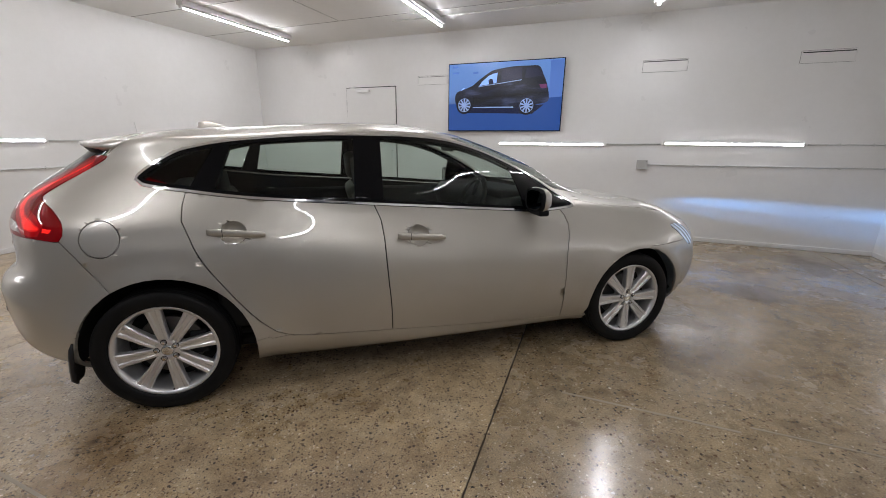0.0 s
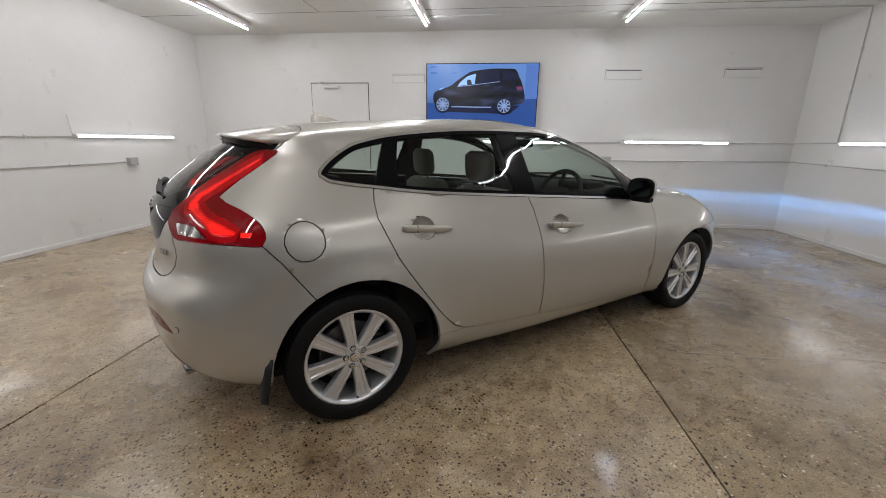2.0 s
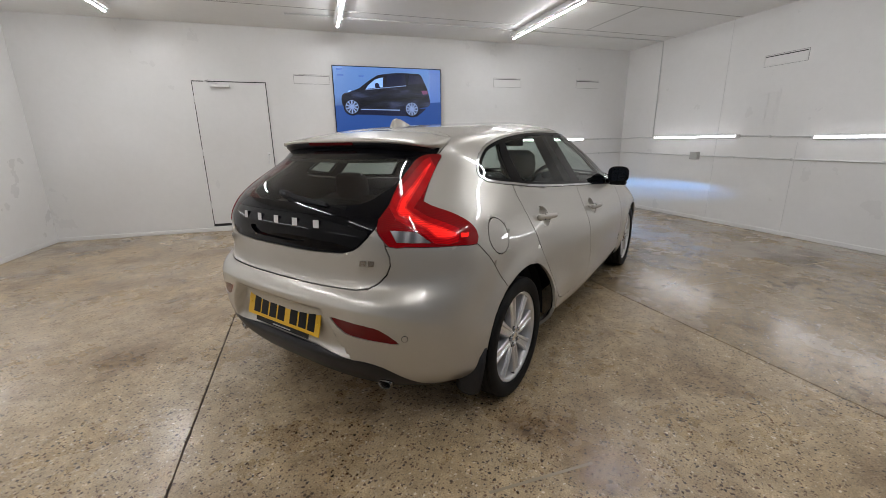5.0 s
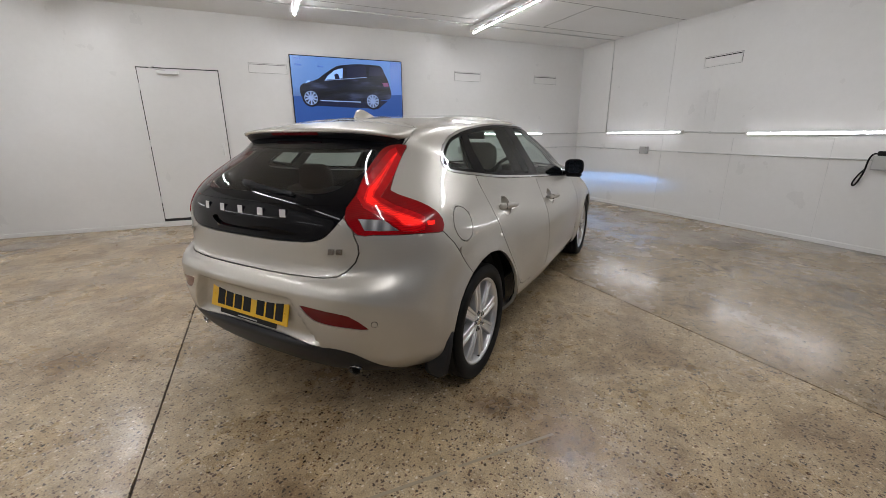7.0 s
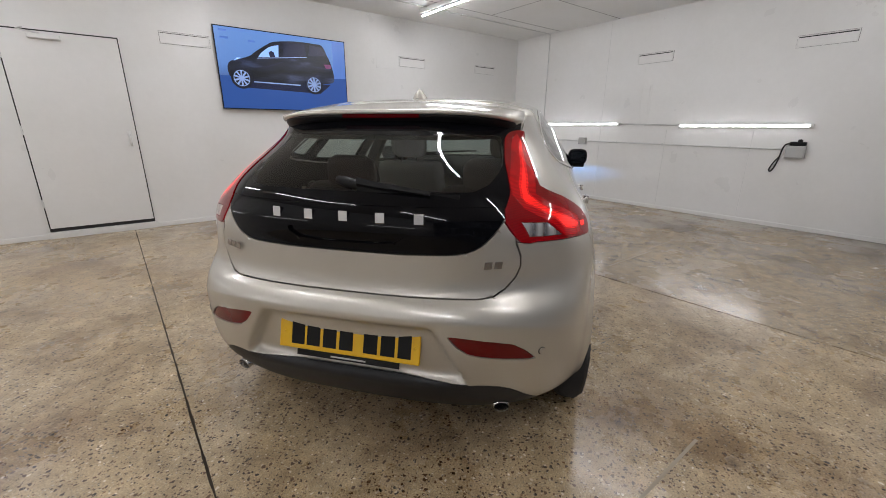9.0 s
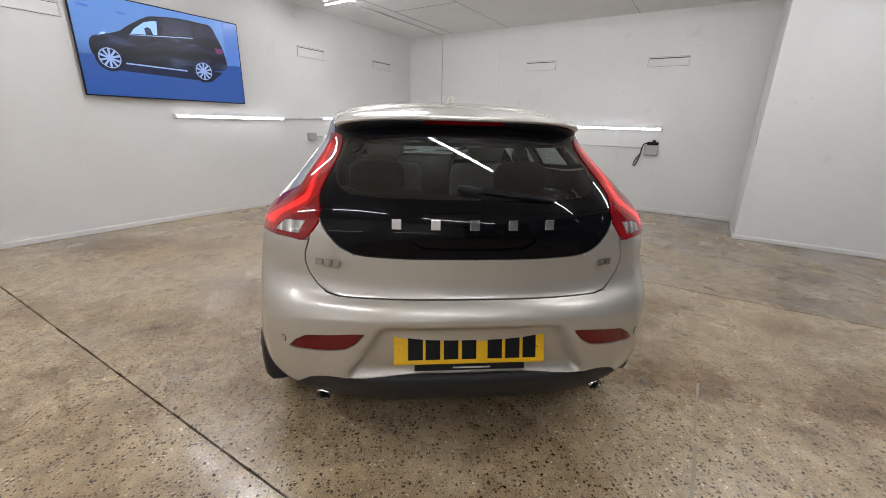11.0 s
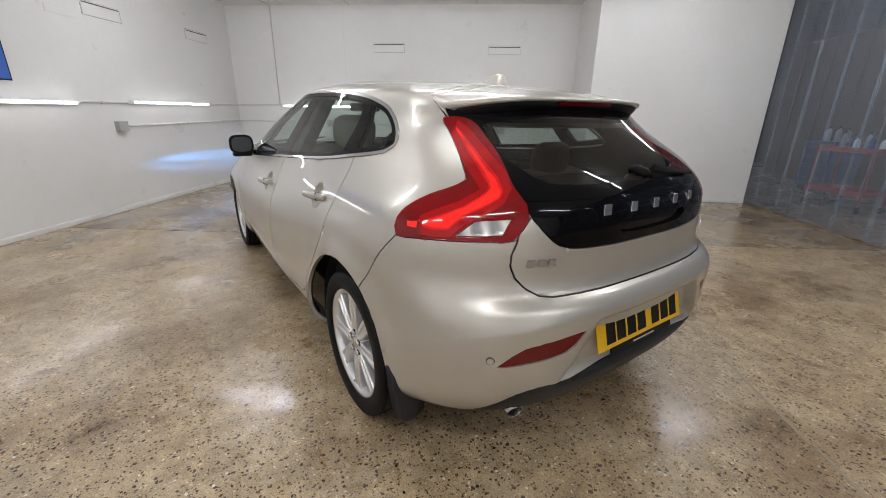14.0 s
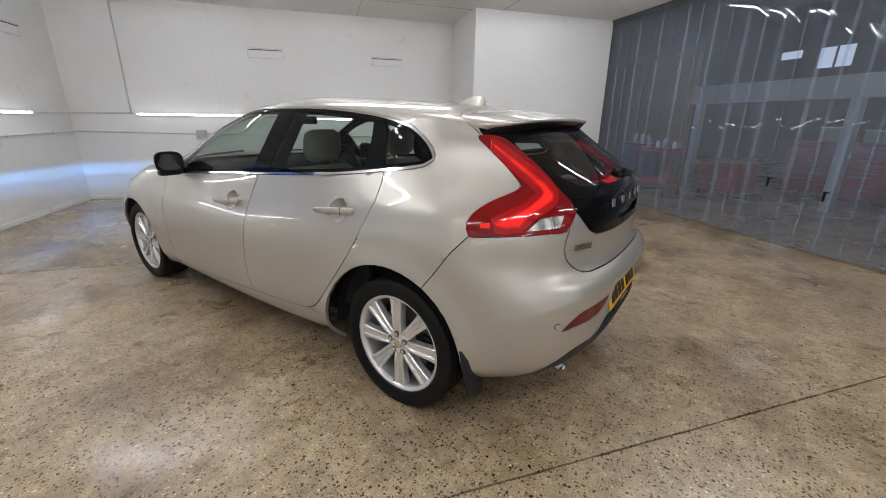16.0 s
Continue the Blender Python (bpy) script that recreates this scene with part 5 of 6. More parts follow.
e = 0.011
c = conduit([(2.32, VT - e, 1.265), (2.98, VT - e, 1.272)])
clip(c, (2.62, VT, 1.268), (0, -1, 0))
c = conduit([(4.55, VT - e, 1.285), (UR - e, VT - e, 1.29), (UR - e, 3.62, 1.30)])
clip(c, (4.85, VT, 1.286), (0, -1, 0)), clip(c, (5.15, VT, 1.289), (0, -1, 0))
c = conduit([(UR - e, 2.05, 1.285), (UR - e, 1.17, 1.262)])
clip(c, (UR, 1.66, 1.273), (-1, 0, 0))
c = conduit([(2.86, VT - e, 1.0), (4.9, VT - e, 1.022), (UR - e, VT - e, 1.03), (UR - e, 2.80, 1.0)])
for u in (3.4, 4.0, 4.9):
    clip(c, (u, VT, 1.006 + 0.008 * (u - 3.4)), (0, -1, 0))
clip(c, (UR, 3.75, 1.012), (-1, 0, 0))
c = conduit([(UR - e, 2.66, 1.0), (UR - e, 1.3, 0.985), (UR - e, -0.14, 0.975)])
for v in (2.1, 1.35, 0.45):
    clip(c, (UR, v, 0.978 + 0.006 * v), (-1, 0, 0))
c = conduit([(UR - e, 3.65, 1.30), (UR - e, 3.65, H - e), (2.8, 3.65, H - e), (-0.6, 3.66, H - e)], "thin conduit up the wall and along the ceiling")
for u in (4.4, 3.3, 1.6, 0.6):
    clip(c, (u, 3.65, H), (0, 0, -1))
for z in (1.9, 2.4):
    clip(c, (UR, 3.65, z), (-1, 0, 0))
c = conduit([(UL + e, 2.10, 1.25), (UL + e, 1.08, 1.24)])
clip(c, (UL, 1.6, 1.245), (1, 0, 0))
conduit([(UL + e, 2.11, 1.27), (UL + e, 2.09, 1.49)], "short loose cable above the wall light", 0.004)
c = conduit([(UL + e, 2.76, 0.925), (UL + e, 1.3, 0.925), (UL + e, -1.5, 0.93)])
for v in (2.0, 1.0, 0.0):
    clip(c, (UL, v, 0.925), (1, 0, 0))


def junction(m, w=0.13, h=0.115, d=0.065):
    """A cable box: body, lid, two screws. Its back lies on local z = 0."""
    ob = tagged(new("junction_box"), "grey plastic cable junction box on the wall", "junction box", "junction boxes")
    ob.matrix_basis = ROOM @ m
    part("body", box((-w / 2, -h / 2, 0), (w / 2, h / 2, d - 0.012), 0.004), GREY, ob)
    part("lid", box((-w / 2 - 0.002, -h / 2 - 0.002, d - 0.011), (w / 2 + 0.002, h / 2 + 0.002, d), 0.003), GREY, ob)
    for s in (-1, 1):
        part("screw", lathe([(0.0, d + 0.0015), (0.005, d + 0.001), (0.005, d - 0.001)], (s * (w / 2 - 0.012), s * (h / 2 - 0.012), 0), "z", 10), STEEL, ob)
    return ob


junction(pose(2.79, VT, 1.0, 90, 0, 0))
junction(pose(UR, 2.73, 1.0, 90, 0, -90))
junction(pose(UL, 2.83, 0.93, 90, 0, 90), 0.12, 0.10)

# socket box with a coiled lead
socket = tagged(new("socket_box"), "grey wall socket box with black plug and hanging looped cable", "socket")
socket.matrix_basis = ROOM @ pose(UR, -0.265, 0.975, 90, 0, -90)
part("body", box((-0.10, -0.10, 0), (0.09, 0.045, 0.075), 0.008), GREY, socket)
part("lid", box((-0.09, -0.09, 0.076), (0.08, 0.03, 0.084), 0.004), GREY, socket)
part("plug", box((-0.075, 0.047, 0.012), (0.085, 0.095, 0.07), 0.01), BLACK_PLASTIC, socket, "black plug")
part("plug_neck", lathe([(0.0, 0.125), (0.022, 0.12), (0.026, 0.09), (0.026, 0.07)], (0.02, 0, 0.04), "y", 14), BLACK_PLASTIC, socket, smooth=True)
lead = curve([(-0.07, 0.07, 0.045), (-0.11, 0.06, 0.05), (-0.135, 0.0, 0.05), (-0.15, -0.12, 0.045), (-0.185, -0.24, 0.04), (-0.215, -0.275, 0.035), (-0.225, -0.24, 0.03), (-0.19, -0.15, 0.025), (-0.15, -0.09, 0.025)], step=0.012)
part("cable", rod([tuple(p) for p in lead], 0.0085, 8), BLACK_PLASTIC, socket, "black rubber cable", True)


# ---- vents and access panels ----
def vent(m, w, h, slot):
    """A painted-over vent: thin frame, face, dark slots. Its back lies on local z = 0."""
    ob = tagged(new("wall_vent"), "painted white flush wall vent with a dark slot", "vent", "wall vents")
    ob.matrix_basis = ROOM @ m
    t = 0.010
    for a, b in (((-w / 2, h / 2 - t), (w / 2, h / 2)), ((-w / 2, -h / 2), (w / 2, -h / 2 + t)), ((-w / 2, -h / 2 + t), (-w / 2 + t, h / 2 - t)), ((w / 2 - t, -h / 2 + t), (w / 2, h / 2 - t))):
        part("frame", box((*a, 0), (*b, 0.012), 0.002), WALL, ob)
    # grey plate rim draws the shade line round the frame
    part("shadow_gap", box((-w / 2 - 0.0035, -h / 2 - 0.003, 0), (w / 2 + 0.0035, h / 2 + 0.005, 0.0012)), DARK_GREY, ob)
    part("face", box((-w / 2 + t, -h / 2 + t, 0), (w / 2 - t, h / 2 - t - slot, 0.006)), WALL, ob)
    part("slot", box((-w / 2 + t, h / 2 - t - slot, 0), (w / 2 - t, h / 2 - t, 0.002)), DARK, ob, "dark open slot")
    return ob


N = lambda u, z: pose(u, VT, z, 90, 0, 0)
E_ = lambda v, z: pose(UR, v, z, 90, 0, -90)
vent(N(-0.325, 2.20), 0.51, 0.125, 0.006)
vent(N(2.905, 2.24), 0.51, 0.14, 0.010)
vent(N(4.545, 2.255), 0.50, 0.13, 0.012)
vent(E_(1.65, 2.23), 0.52, 0.135, 0.012)
vent(E_(-0.28, 2.20), 0.53, 0.125, 0.012)
patch = tagged(new("access_panel"), "square access panel painted into the wall", "access panel")
patch.matrix_basis = ROOM @ N(2.40, 2.225)
part("panel", box((-0.17, -0.115, 0), (0.17, 0.115, 0.005), 0.002), WALL, patch)
grille = tagged(new("wall_grille"), "white louvred ventilation grille on the wall", "vent")
grille.matrix_basis = ROOM @ E_(1.765, 1.645)
part("backing", box((-0.135, -0.22, 0), (0.135, 0.22, 0.004)), WALL, grille)
for k in range(2):
    for j in range(2):
        for i in range(9):
            y = -0.195 + 0.22 * j + i * 0.0205
            part("slat", box((-0.115 + 0.12 * k, y, 0.005), (-0.01 + 0.12 * k, y + 0.012, 0.011)), WALL, grille)

# ---- door ----
# near-black plate behind the leaf, showing as the gap lines
door = tagged(link("door_1", box((-1.935, VT - 0.004, 0.075), (-0.974, VT, 2.142)), DARK, m=ROOM), "white painted flush door standing shut in the wall", "door", kind="structure")
part("door_leaf", box((-1.922, VT - 0.022, 0.115), (-0.984, VT - 0.005, 2.127), 0.003), WALL, door, "white painted door leaf with dark gaps round it")
part("threshold", box((-1.95, VT - 0.035, 0.0), (-0.95, VT - 0.015, 0.07), 0.004), WALL, door, "white painted threshold board")
part("door_closer", box((-1.70, VT - 0.075, 2.055), (-1.45, VT - 0.0225, 2.095), 0.006), WHITE, door, "white overhead door closer")
part("closer_arm", rod([(-1.60, VT - 0.06, 2.10), (-1.76, VT - 0.13, 2.115), (-1.72, VT - 0.03, 2.15)], 0.007, 8), CONDUIT, door)
part("handle_plate", box((-1.065, VT - 0.030, 0.98), (-1.025, VT - 0.0225, 1.16), 0.003), WHITE, door)
part("door_handle", rod([(-1.045, VT - 0.03, 1.12), (-1.045, VT - 0.065, 1.12), (-1.045, VT - 0.07, 1.10), (-1.045, VT - 0.07, 0.99)], 0.009, 8), WHITE, door, "white pull handle", True)
for z in (0.35, 1.12, 1.85):
    part("hinge", box((-1.938, VT - 0.026, z), (-1.922, VT - 0.0225, z + 0.09), 0.001), CONDUIT, door)

# ---- wall screen: a picture of a dark off-roader in a blue showroom ----
tv = tagged(new("television"), "large flat wall screen showing a dark car on blue", "television")
tv.matrix_basis = ROOM @ pose(0.825, VT, 1.918, 90, 0, 0)
W2, H2, D = 0.855, 0.485, 0.072
part("case", box((-W2 + 0.05, -H2 + 0.05, 0), (W2 - 0.05, H2 - 0.05, D - 0.022)), BLACK_PLASTIC, tv)
part("bezel", box((-W2, -H2, D - 0.02), (W2, H2, D), 0.003), BLACK_PLASTIC, tv, "thin black screen frame")


def screen_blue():
    m, n, l, b = nodes_of("lit_screen")
    sep = n.new("ShaderNodeSeparateXYZ")
    l.new(n.new("ShaderNodeTexCoord").outputs["Object"], sep.inputs[0])
    mul = n.new("ShaderNodeMath")
    mul.operation = "MULTIPLY_ADD"
    mul.inputs[1].default_value, mul.inputs[2].default_value = 1.05, 0.5
    l.new(sep.outputs[1], mul.inputs[0])
    col = ramp(n, l, mul.outputs[0], [(0.0, (0.02, 0.075, 0.30)), (0.30, (0.035, 0.10, 0.33)), (0.40, (0.08, 0.17, 0.45)), (0.55, (0.13, 0.29, 0.70)), (1.0, (0.15, 0.33, 0.78))])
    b.inputs["Base Color"].default_value = (0.01, 0.01, 0.01, 1)
    b.inputs["Roughness"].default_value = 0.25
    l.new(col, b.inputs["Emission Color"])
    b.inputs["Emission Strength"].default_value = 0.8
    return m


screen = part("screen", flat([(-W2 + 0.012, -H2 + 0.012), (W2 - 0.012, -H2 + 0.012), (W2 - 0.012, H2 - 0.012), (-W2 + 0.012, H2 - 0.012)], D + 0.001), screen_blue(), tv, "glowing blue screen picture")
NIGHT, n_, l_, b_ = nodes_of("picture_dark")  # dark lacquer with a soft sheen along the flank
p_ = n_.new("ShaderNodeMapping")
p_.inputs["Scale"].default_value = (1.2, 5.0, 1)
l_.new(n_.new("ShaderNodeTexCoord").outputs["Object"], p_.inputs["Vector"])
l_.new(ramp(n_, l_, noisy(n_, l_, p_.outputs[0], 1.6, 3), [(0.40, (0.003, 0.004, 0.010)), (0.56, (0.010, 0.014, 0.035)), (0.72, (0.05, 0.075, 0.17))]), b_.inputs["Emission Color"])
b_.inputs["Emission Strength"].default_value, b_.inputs["Base Color"].default_value, b_.inputs["Roughness"].default_value = 0.8, (0.01, 0.01, 0.01, 1), 0.25
FLOOR_BLUE = glow("picture_floor_blue", (0.026, 0.075, 0.27), 0.8)
SHADE = glow("picture_shade", (0.012, 0.016, 0.045), 0.8)
PALE = glow("picture_pale", (0.24, 0.42, 0.85), 1.0)
CURTAIN = glow("picture_curtain", (0.07, 0.15, 0.42), 1.0)
LIGHT = glow("picture_light", (0.20, 0.29, 0.52), 0.9)
z = D + 0.002
picture = [
    ("picture_floor", [(-0.843, -0.473), (0.843, -0.473), (0.843, -0.02), (-0.843, -0.09)], FLOOR_BLUE, z),
    ("picture_floor_shadow", [(-0.66, -0.215), (0.44, -0.245), (0.60, -0.12), (-0.70, -0.11)], SHADE, z + 0.0005),
    ("picture_curtain", [(0.66, -0.03), (0.84, -0.02), (0.84, 0.46), (0.66, 0.46)], CURTAIN, z + 0.0005),
    ("picture_vent", [(-0.787, 0.338), (-0.692, 0.338), (-0.692, 0.363), (-0.787, 0.363)], CURTAIN, z + 0.001),
    ("picture_vent", [(-0.463, 0.331), (-0.384, 0.331), (-0.384, 0.354), (-0.463, 0.354)], CURTAIN, z + 0.001),
    ("picture_car", curve([(-0.742, 0.023), (-0.704, 0.085), (-0.586, 0.122), (-0.462, 0.17), (-0.396, 0.221), (-0.229, 0.33), (-0.129, 0.371), (0.127, 0.403), (0.374, 0.403), (0.505, 0.39), (0.572, 0.276), (0.626, 0.156), (0.663, -0.009), (0.642, -0.081), (0.514, -0.112), (0.16, -0.147), (-0.463, -0.134), (-0.697, -0.106), (-0.737, -0.061)], True), NIGHT, z + 0.001),
    ("picture_window", [(-0.363, 0.160), (-0.322, 0.216), (-0.22, 0.295), (-0.15, 0.32), (-0.089, 0.332), (-0.103, 0.190)], PALE, z + 0.002),
    ("picture_window", [(-0.027, 0.35), (0.261, 0.385), (0.275, 0.235), (-0.042, 0.205)], SHADE, z + 0.002),
    ("picture_window", [(0.33, 0.38), (0.485, 0.37), (0.55, 0.265), (0.304, 0.235)], SHADE, z + 0.002),
    ("picture_seat", [(-0.215, 0.175), (-0.225, 0.235), (-0.19, 0.255), (-0.16, 0.24), (-0.145, 0.185)], SHADE, z + 0.003),
    ("picture_trim", [(-0.375, 0.144), (0.275, 0.217), (0.275, 0.226), (-0.375, 0.152)], LIGHT, z + 0.003),
    ("picture_trim", [(-0.453, -0.148), (0.16, -0.156), (0.16, -0.140), (-0.453, -0.134)], LIGHT, z + 0.003),
    ("picture_mirror", [(-0.41, 0.165), (-0.355, 0.17), (-0.355, 0.215), (-0.40, 0.215)], NIGHT, z + 0.003),
    ("picture_glint", [(-0.66, 0.098), (-0.60, 0.118), (-0.58, 0.138), (-0.62, 0.135)], PALE, z + 0.003),
    ("picture_glint", [(-0.30, 0.03), (-0.06, 0.12), (-0.05, 0.14), (-0.28, 0.06)], SHADE, z + 0.003),
    ("picture_tail_lamp", [(0.52, 0.15), (0.62, 0.155), (0.625, 0.10), (0.545, 0.095)], glow("picture_red", (0.12, 0.035, 0.10), 1.0), z + 0.003),
    ("picture_caption_bar", [(-0.79, 0.445), (-0.70, 0.445), (-0.70, 0.42), (-0.79, 0.42)], CURTAIN, z + 0.001),
]
for name, pts, mat, h in picture:
    part(name, flat([tuple(p) for p in pts], h), mat, screen)
for cx, cy in ((-0.592, -0.107), (0.356, -0.13)):
    part("picture_tyre", disc(cx, cy, 0.128, z + 0.004), NIGHT, screen)
    part("picture_wheel", disc(cx, cy, 0.098, z + 0.005), LIGHT, screen)
    for k in range(10):
        a = k * math.pi / 5
        part("picture_spoke_gap", flat([(cx + 0.03 * math.cos(a), cy + 0.03 * math.sin(a)), (cx + 0.09 * math.cos(a - 0.19), cy + 0.09 * math.sin(a - 0.19)), (cx + 0.09 * math.cos(a + 0.19), cy + 0.09 * math.sin(a + 0.19))], z + 0.006), NIGHT, screen)

# ---- strip curtain ----
curtain = tagged(new("strip_curtain"), "hanging curtain of overlapping clear vinyl strips", "strip curtain")
curtain.matrix_basis = ROOM
part("rail", box((UL, VB - 0.03, H - 0.045), (4.256, VB + 0.03, H), 0.004), STEEL, curtain, "dark steel hanging rail")
rng = random.Random(4)


def strip(k):
    """A strip 0.25 m wide with a slight curl and a wavy hem."""
    r = random.Random(k)
    bm = bmesh.new()
    rows, cols = 18, 7
    ph, curl = r.uniform(0, 6), r.uniform(0.002, 0.006)
    grid = []
    for i in range(rows + 1):
        t = i / rows
        zz = H - 0.045 - t * (H - 0.045 - r.uniform(0.02, 0.025))
        row = []
        for j in range(cols + 1):
            s = j / cols - 0.5
            bend = curl * (1 - 4 * s * s) * (0.35 + 0.65 * t) + 0.008 * t * math.sin(2.2 * t * 3 + ph) + 0.0012 * math.sin(9 * t + 5 * s + ph)
            row.append(bm.verts.new((0.25 * s + 0.010 * t * math.sin(ph + 2 * t), bend, zz)))
        grid.append(row)
    for i in range(rows):
        for j in range(cols):
            bm.faces.new((grid[i][j], grid[i][j + 1], grid[i + 1][j + 1], grid[i + 1][j]))
    me = bpy.data.meshes.new("strip")
    bm.to_mesh(me)
    bm.free()
    me.materials.append(PVC)
    for p in me.polygons:
        p.use_smooth = True
    return me


kinds = [strip(k) for k in range(6)]
u, k = 4.27 - 0.13, 0
while u > UL + 0.14:
    ob = new("strip", kinds[rng.randrange(6)])
    ob.parent = curtain
    ob.matrix_basis = pose(u, VB + (0.008 if k % 2 else -0.008), 0, 0, 0, rng.uniform(-2.2, 2.2))
    u, k = u - rng.uniform(0.205, 0.225), k + 1
for u, zz in ((1.18, 0.62), (0.62, 0.55)):
    tag = tagged(link("pull_handle", box((u - 0.012, VB + 0.036, zz), (u + 0.012, VB + 0.05, zz + 0.10), 0.004), BLACK_PLASTIC, m=ROOM), "black pull tab fixed to a curtain strip", "handle", "curtain pulls")
    part("fixing", box((u - 0.006, VB - 0.02, zz + 0.08), (u + 0.006, VB + 0.035, zz + 0.092)), BLACK_PLASTIC, tag)

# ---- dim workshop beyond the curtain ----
# near-black paint carries the hall's dimness; roof and sides are added out of view
DIMMED_HALL = wall_paint("dimmed_workshop_wall", (0.055, 0.062, 0.075), 0.6)
BROWN = wall_paint("brown_board", (0.22, 0.13, 0.065), 0.6)
STEEL_BEAM = wall_paint("grey_beam", (0.40, 0.42, 0.45), 0.5)
RED_STEEL = plain("red_steel", (0.28, 0.015, 0.018), 0.4)
BLUE_STEEL = plain("blue_steel", (0.02, 0.055, 0.20), 0.4)
structure("backdrop", box((-14, -16.2, -0.2), (14, -16, 6)), DIMMED_HALL, "far workshop wall, its dimness put into dark paint", "wall")
structure("wall_hall_east", box((10.5, -16, -0.2), (10.7, VB - 0.15, 6)), DIMMED_HALL, "workshop side wall, its dimness put into dark paint", "wall")
structure("wall_hall_west", box((-13, -16, -0.2), (-12.8, VB - 0.15, 6)), DIMMED_HALL, "workshop side wall, its dimness put into dark paint", "wall")
structure("ceiling_hall", box((-14, -16.2, 5.4), (14, VB - 0.12, 5.6)), DIMMED_HALL, "unseen workshop roof, darkened in its paint", "ceiling")
structure("wall_over_curtain", box((-14, VB - 0.2, H + 0.0), (12, VB - 0.11, 5.4)), DIMMED_HALL, "unseen added wall above the curtain, darkened in its paint", "wall")
structure("partition", box((4.95, -6.6, 0), (7.9, -6.5, 2.65)), BROWN, "brown board partition in the workshop", "wall")
beam = tagged(new("lift_gantry"), "grey steel gantry with posts in the workshop", "gantry")
beam.matrix_basis = ROOM
part("beam", box((-1.5, -6.6, 1.66), (4.9, -6.45, 1.98), 0.01), STEEL_BEAM, beam)
for u in (4.7, 2.1, -0.6):
    part("post", box((u - 0.07, -6.59, 0), (u + 0.07, -6.46, 1.66), 0.008), STEEL_BEAM, beam)


def cabinet(u, v, w, d, h, mat, label):
    """A wheeled tool cabinet with drawers."""
    ob = tagged(new("tool_cabinet"), label, "cabinet", "tool cabinets")
    ob.matrix_basis = ROOM @ pose(u, v, 0)
    part("body", box((-w / 2, -d / 2, 0.1), (w / 2, d / 2 - 0.02, h), 0.01), mat, ob)
    for i in range(4):
        y0 = 0.14 + i * (h - 0.18) / 4
        dr = part("drawer", box((-w / 2 + 0.02, d / 2 - 0.02, y0), (w / 2 - 0.02, d / 2, y0 + (h - 0.18) / 4 - 0.02), 0.006), mat, ob)
        part("pull", box((-w / 2 + 0.06, d / 2, y0 + 0.1), (w / 2 - 0.06, d / 2 + 0.012, y0 + 0.115)), STEEL, dr)
    for sx in (-1, 1):
        for sy in (-1, 1):
            part("castor", lathe([(0.0, -0.015), (0.05, -0.015), (0.05, 0.015), (0.0, 0.015)], (sx * (w / 2 - 0.08), sy * (d / 2 - 0.08), 0.05), "x", 12), BLACK_PLASTIC, ob)


cabinet(3.6, -6.2, 0.8, 0.5, 0.62, RED_STEEL, "red steel tool cabinet on castors behind the curtain")
cabinet(5.5, -5.9, 0.6, 0.5, 0.85, BLUE_STEEL, "blue steel tool cabinet on castors behind the curtain")
cabinet(2.6, -8.0, 2.1, 0.6, 1.0, RED_STEEL, "long red steel workbench cabinet in the workshop")
# battens added high out of view, only to brighten the hall
hall = tagged(batten(1.82, False), "added out-of-view batten that brightens the workshop", "ceiling light", "workshop lights")
HALL_FILL = glow("workshop_fill_tube", (0.90, 0.95, 1.0), 50.0)
for o in hall.children:
    if o.name.split(".")[0] == "tube":
        o.data.materials[0] = HALL_FILL
hall.matrix_basis = ROOM @ pose(-4.0, -10.0, 5.4, 180, 0, 90)
for u in (0.5, 5.0):
    copy_thing(hall, ROOM @ pose(u, -10.0, 5.4, 180, 0, 90))


def trolley(u, v, turn):
    """An open two-tier workshop trolley: trays with lips, four legs, castors."""
    ob = tagged(new("workshop_trolley"), "red open steel workshop trolley behind the curtain", "trolley")
    ob.matrix_basis = ROOM @ pose(u, v, 0, 0, 0, turn)
    for z in (0.22, 0.78):
        tray = part("tray", box((-0.38, -0.22, z), (0.38, 0.22, z + 0.015), 0.004), RED_STEEL, ob)
        for a, b in (((-0.38, -0.22), (0.38, -0.205)), ((-0.38, 0.205), (0.38, 0.22)), ((-0.38, -0.205), (-0.365, 0.205)), ((0.365, -0.205), (0.38, 0.205))):
            part("lip", box((*a, z + 0.016), (*b, z + 0.075)), RED_STEEL, tray)
    for sx in (-1, 1):
        for sy in (-1, 1):
            part("leg", rod([(sx * 0.36, sy * 0.2, 0.09), (sx * 0.36, sy * 0.2, 0.84)], 0.014, 8), RED_STEEL, ob)
            part("castor", lathe([(0.0, -0.014), (0.045, -0.014), (0.045, 0.014), (0.0, 0.014)], (sx * 0.36, sy * 0.2, 0.045), "x", 12), BLACK_PLASTIC, ob)


def bottle(u, v, z, r, h, mat, label):
    ob = tagged(new("bottle"), label, "bottle", "workshop bottles")
    ob.matrix_basis = ROOM @ pose(u, v, z)
    part("body", lathe([(0.0, 0.0), (r, 0.002), (r, 0.62 * h), (0.75 * r, 0.74 * h), (0.3 * r, 0.82 * h), (0.3 * r, 0.9 * h), (0.0, 0.9 * h)], (0, 0, 0), "z", 14), mat, ob, smooth=True)
    part("cap", lathe([(0.0, h), (0.36 * r, h), (0.36 * r, 0.88 * h)], (0, 0, 0), "z", 12), BLACK_PLASTIC, ob)


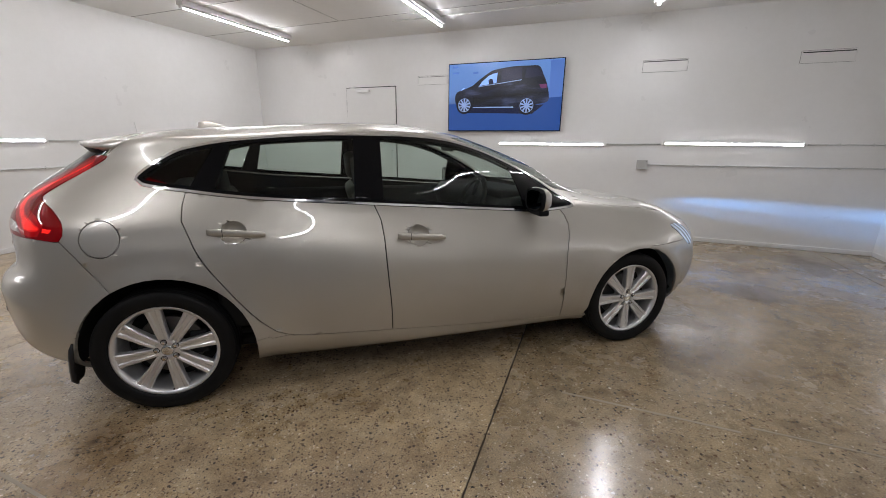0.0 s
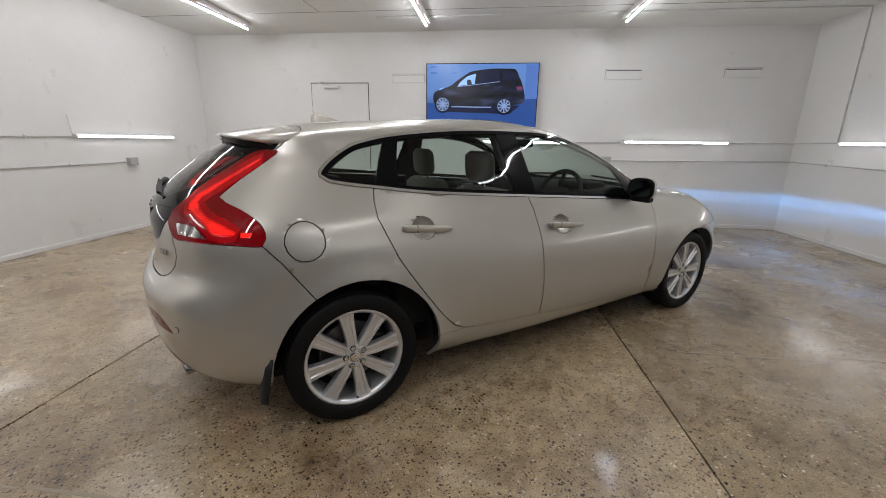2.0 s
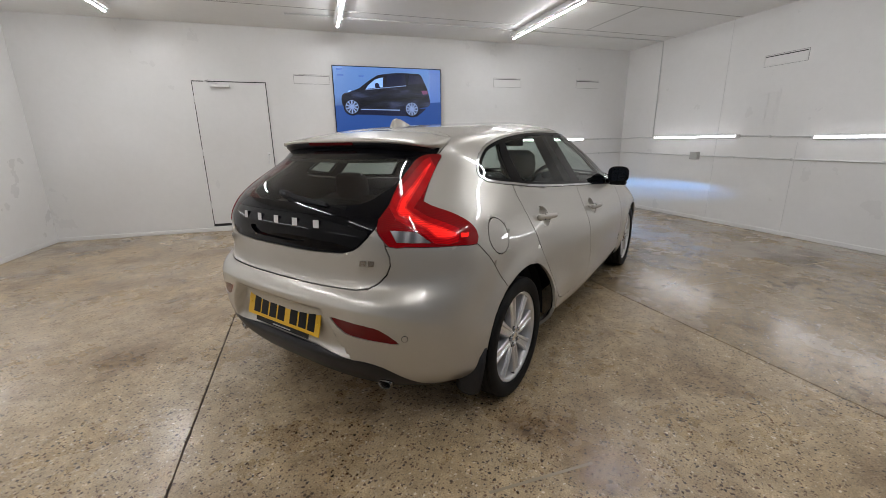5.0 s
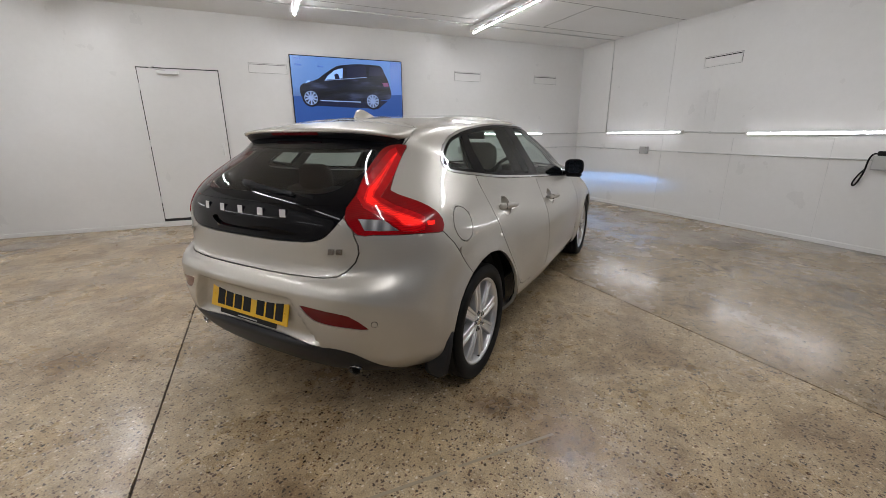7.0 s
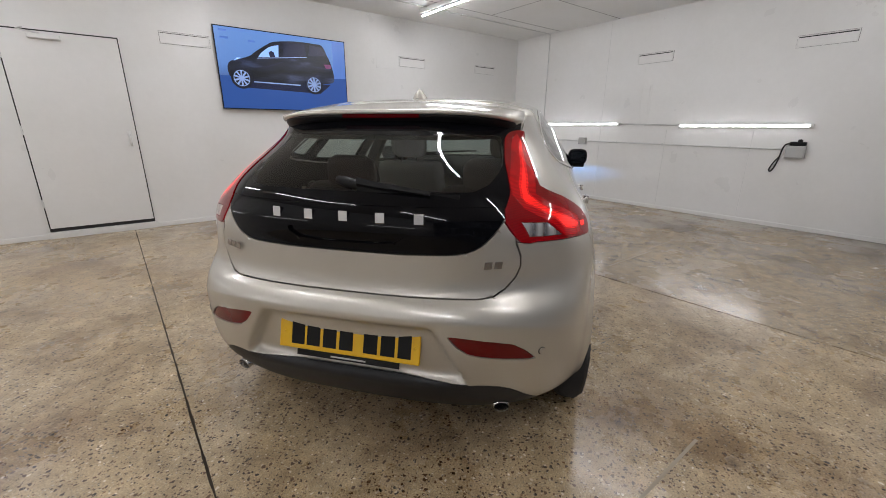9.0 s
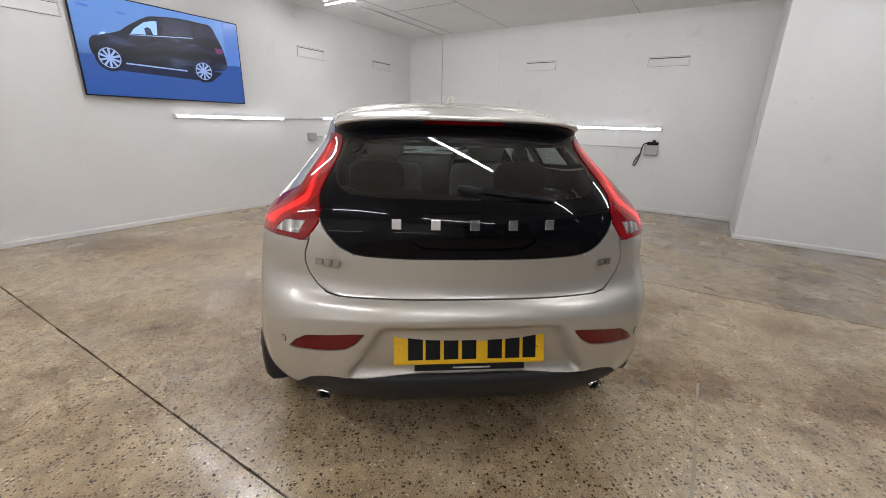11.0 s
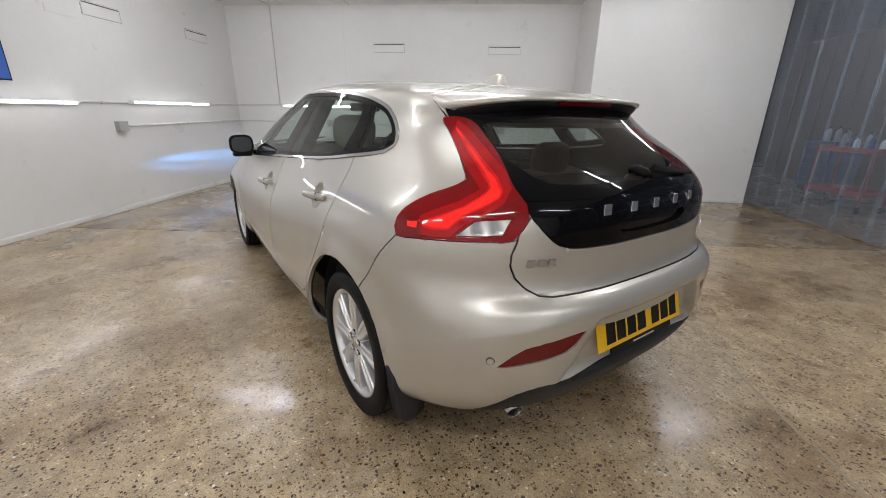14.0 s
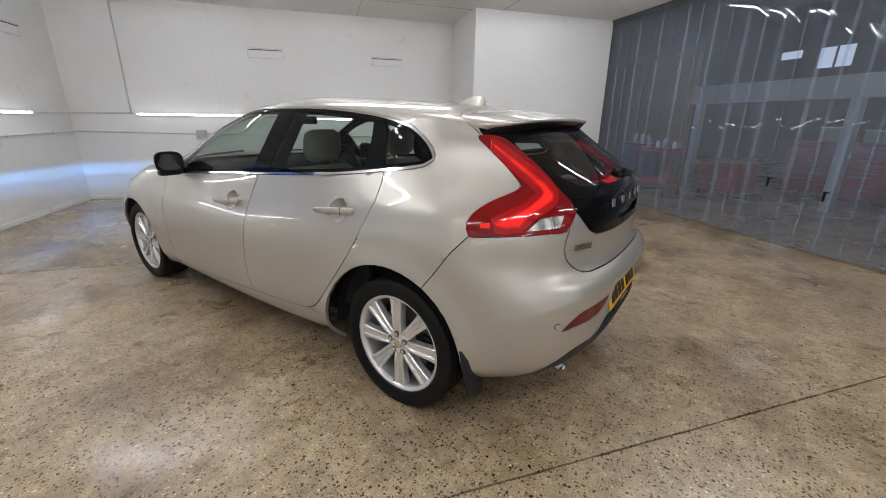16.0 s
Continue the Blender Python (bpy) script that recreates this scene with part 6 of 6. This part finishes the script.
trolley(4.1, -5.1, 12)
for k in range(6):
    bottle(3.82 + 0.11 * k, -5.14 + 0.05 * (k % 2), 0.797, 0.035, 0.20 + 0.03 * (k % 3), (WHITE, BLUE_STEEL, GREY)[k % 3], "plastic spray bottle standing on the red trolley")
for k in range(5):
    bottle(5.3 + 0.10 * k, -5.9 + 0.06 * (k % 2), 0.851, 0.036, 0.22 + 0.03 * (k % 2), (GREY, WHITE)[k % 2], "plastic bottle standing on the blue cabinet")
for k, (u, w, h) in enumerate(((2.0, 0.35, 0.28), (2.5, 0.28, 0.20), (3.1, 0.40, 0.24))):
    crate = tagged(new("storage_box"), "grey plastic storage box with a lid on the workbench", "box", "storage boxes")
    crate.matrix_basis = ROOM @ pose(u, -8.0, 1.001, 0, 0, 5 * k)
    part("body", box((-w / 2, -0.15, 0), (w / 2, 0.15, h), 0.012), GREY, crate)
    part("lid", box((-w / 2 - 0.01, -0.16, h), (w / 2 + 0.01, 0.16, h + 0.02), 0.005), WHITE, crate)


# loading door with glazed panes far off
for u0, u1, z0, z1 in ((9.6, 10.3, 3.62, 3.88), (8.0, 8.45, 3.2, 3.85), (8.55, 9.0, 3.2, 3.85), (3.0, 3.5, 3.3, 3.8)):
    structure("window_1", box((u0, -16.0, z0), (u1, -15.98, z1)), glow("day_pane", (0.75, 0.85, 1.0), 0.6), "bright glazed pane in the far workshop wall", "window")


# ---- floor slabs, with saw cuts between them ----
floor = structure("floor", box((-16, -18, -0.012), (14, 10, -0.009)), JOINT, "ground aggregate concrete floor, stained and polished", "floor")


chip = random.Random(11)


def slab(u0, u1, v0, v1, lean=0.0):
    """A slab between two saw cuts; lean: how far its long edges run askew."""
    bm = bmesh.new()
    n = max(2, int((v1 - v0) / 0.05))
    wob = lambda u, v, sgn: u - lean * v + sgn * (0.0022 * math.sin(31 * v + 5 * u) * math.sin(77 * v) + chip.uniform(0, 0.0022))
    up = [v0 + (v1 - v0) * k / n for k in range(n + 1)]
    a = [(wob(u1, v, -1), v) for v in up] + [(wob(u0, v, 1), v) for v in up[::-1]]
    top = [bm.verts.new((x, y, 0)) for x, y in a]
    low = [bm.verts.new((x, y, -0.009)) for x, y in a]
    bm.faces.new(top)
    bm.faces.new(low[::-1])
    m = len(a)
    for k in range(m):
        bm.faces.new((top[k], low[k], low[(k + 1) % m], top[(k + 1) % m]))
    edge = set(top)
    bmesh.ops.bevel(bm, geom=[e for e in bm.edges if e.verts[0] in edge and e.verts[1] in edge], offset=0.003, segments=1, affect="EDGES")
    part("floor_slab", bm, SMOOTH_FLOOR if u0 > 1.5 and v0 > -3.9 else FLOOR, floor)


g = 0.0035
cuts = (-16.0, -10.2, -7.15, -4.10, -1.065, 1.955, 4.98, 8.0, 14.0)
for u0, u1 in zip(cuts[:-1], cuts[1:]):
    rows = (-18, -9.0, -3.86, 10)
    for v0, v1 in zip(rows[:-1], rows[1:]):
        slab(u0 + g, u1 - g, v0 + 0.0012, v1 - 0.0012, 0.028)
for k, (u0, u1, v) in enumerate(((-1.04, -0.62, -1.225), (-0.60, 0.05, -1.215), (0.10, 0.55, -1.21), (2.25, 3.05, 0.20), (3.1, 4.2, 0.255), (4.25, 4.95, 0.30))):
    part("joint_seal", box((u0, v - 0.006 - 0.002 * (k % 2), 0.0), (u1, v + 0.006, 0.0012)), PALE_JOINT, floor, "pale filled joint line")
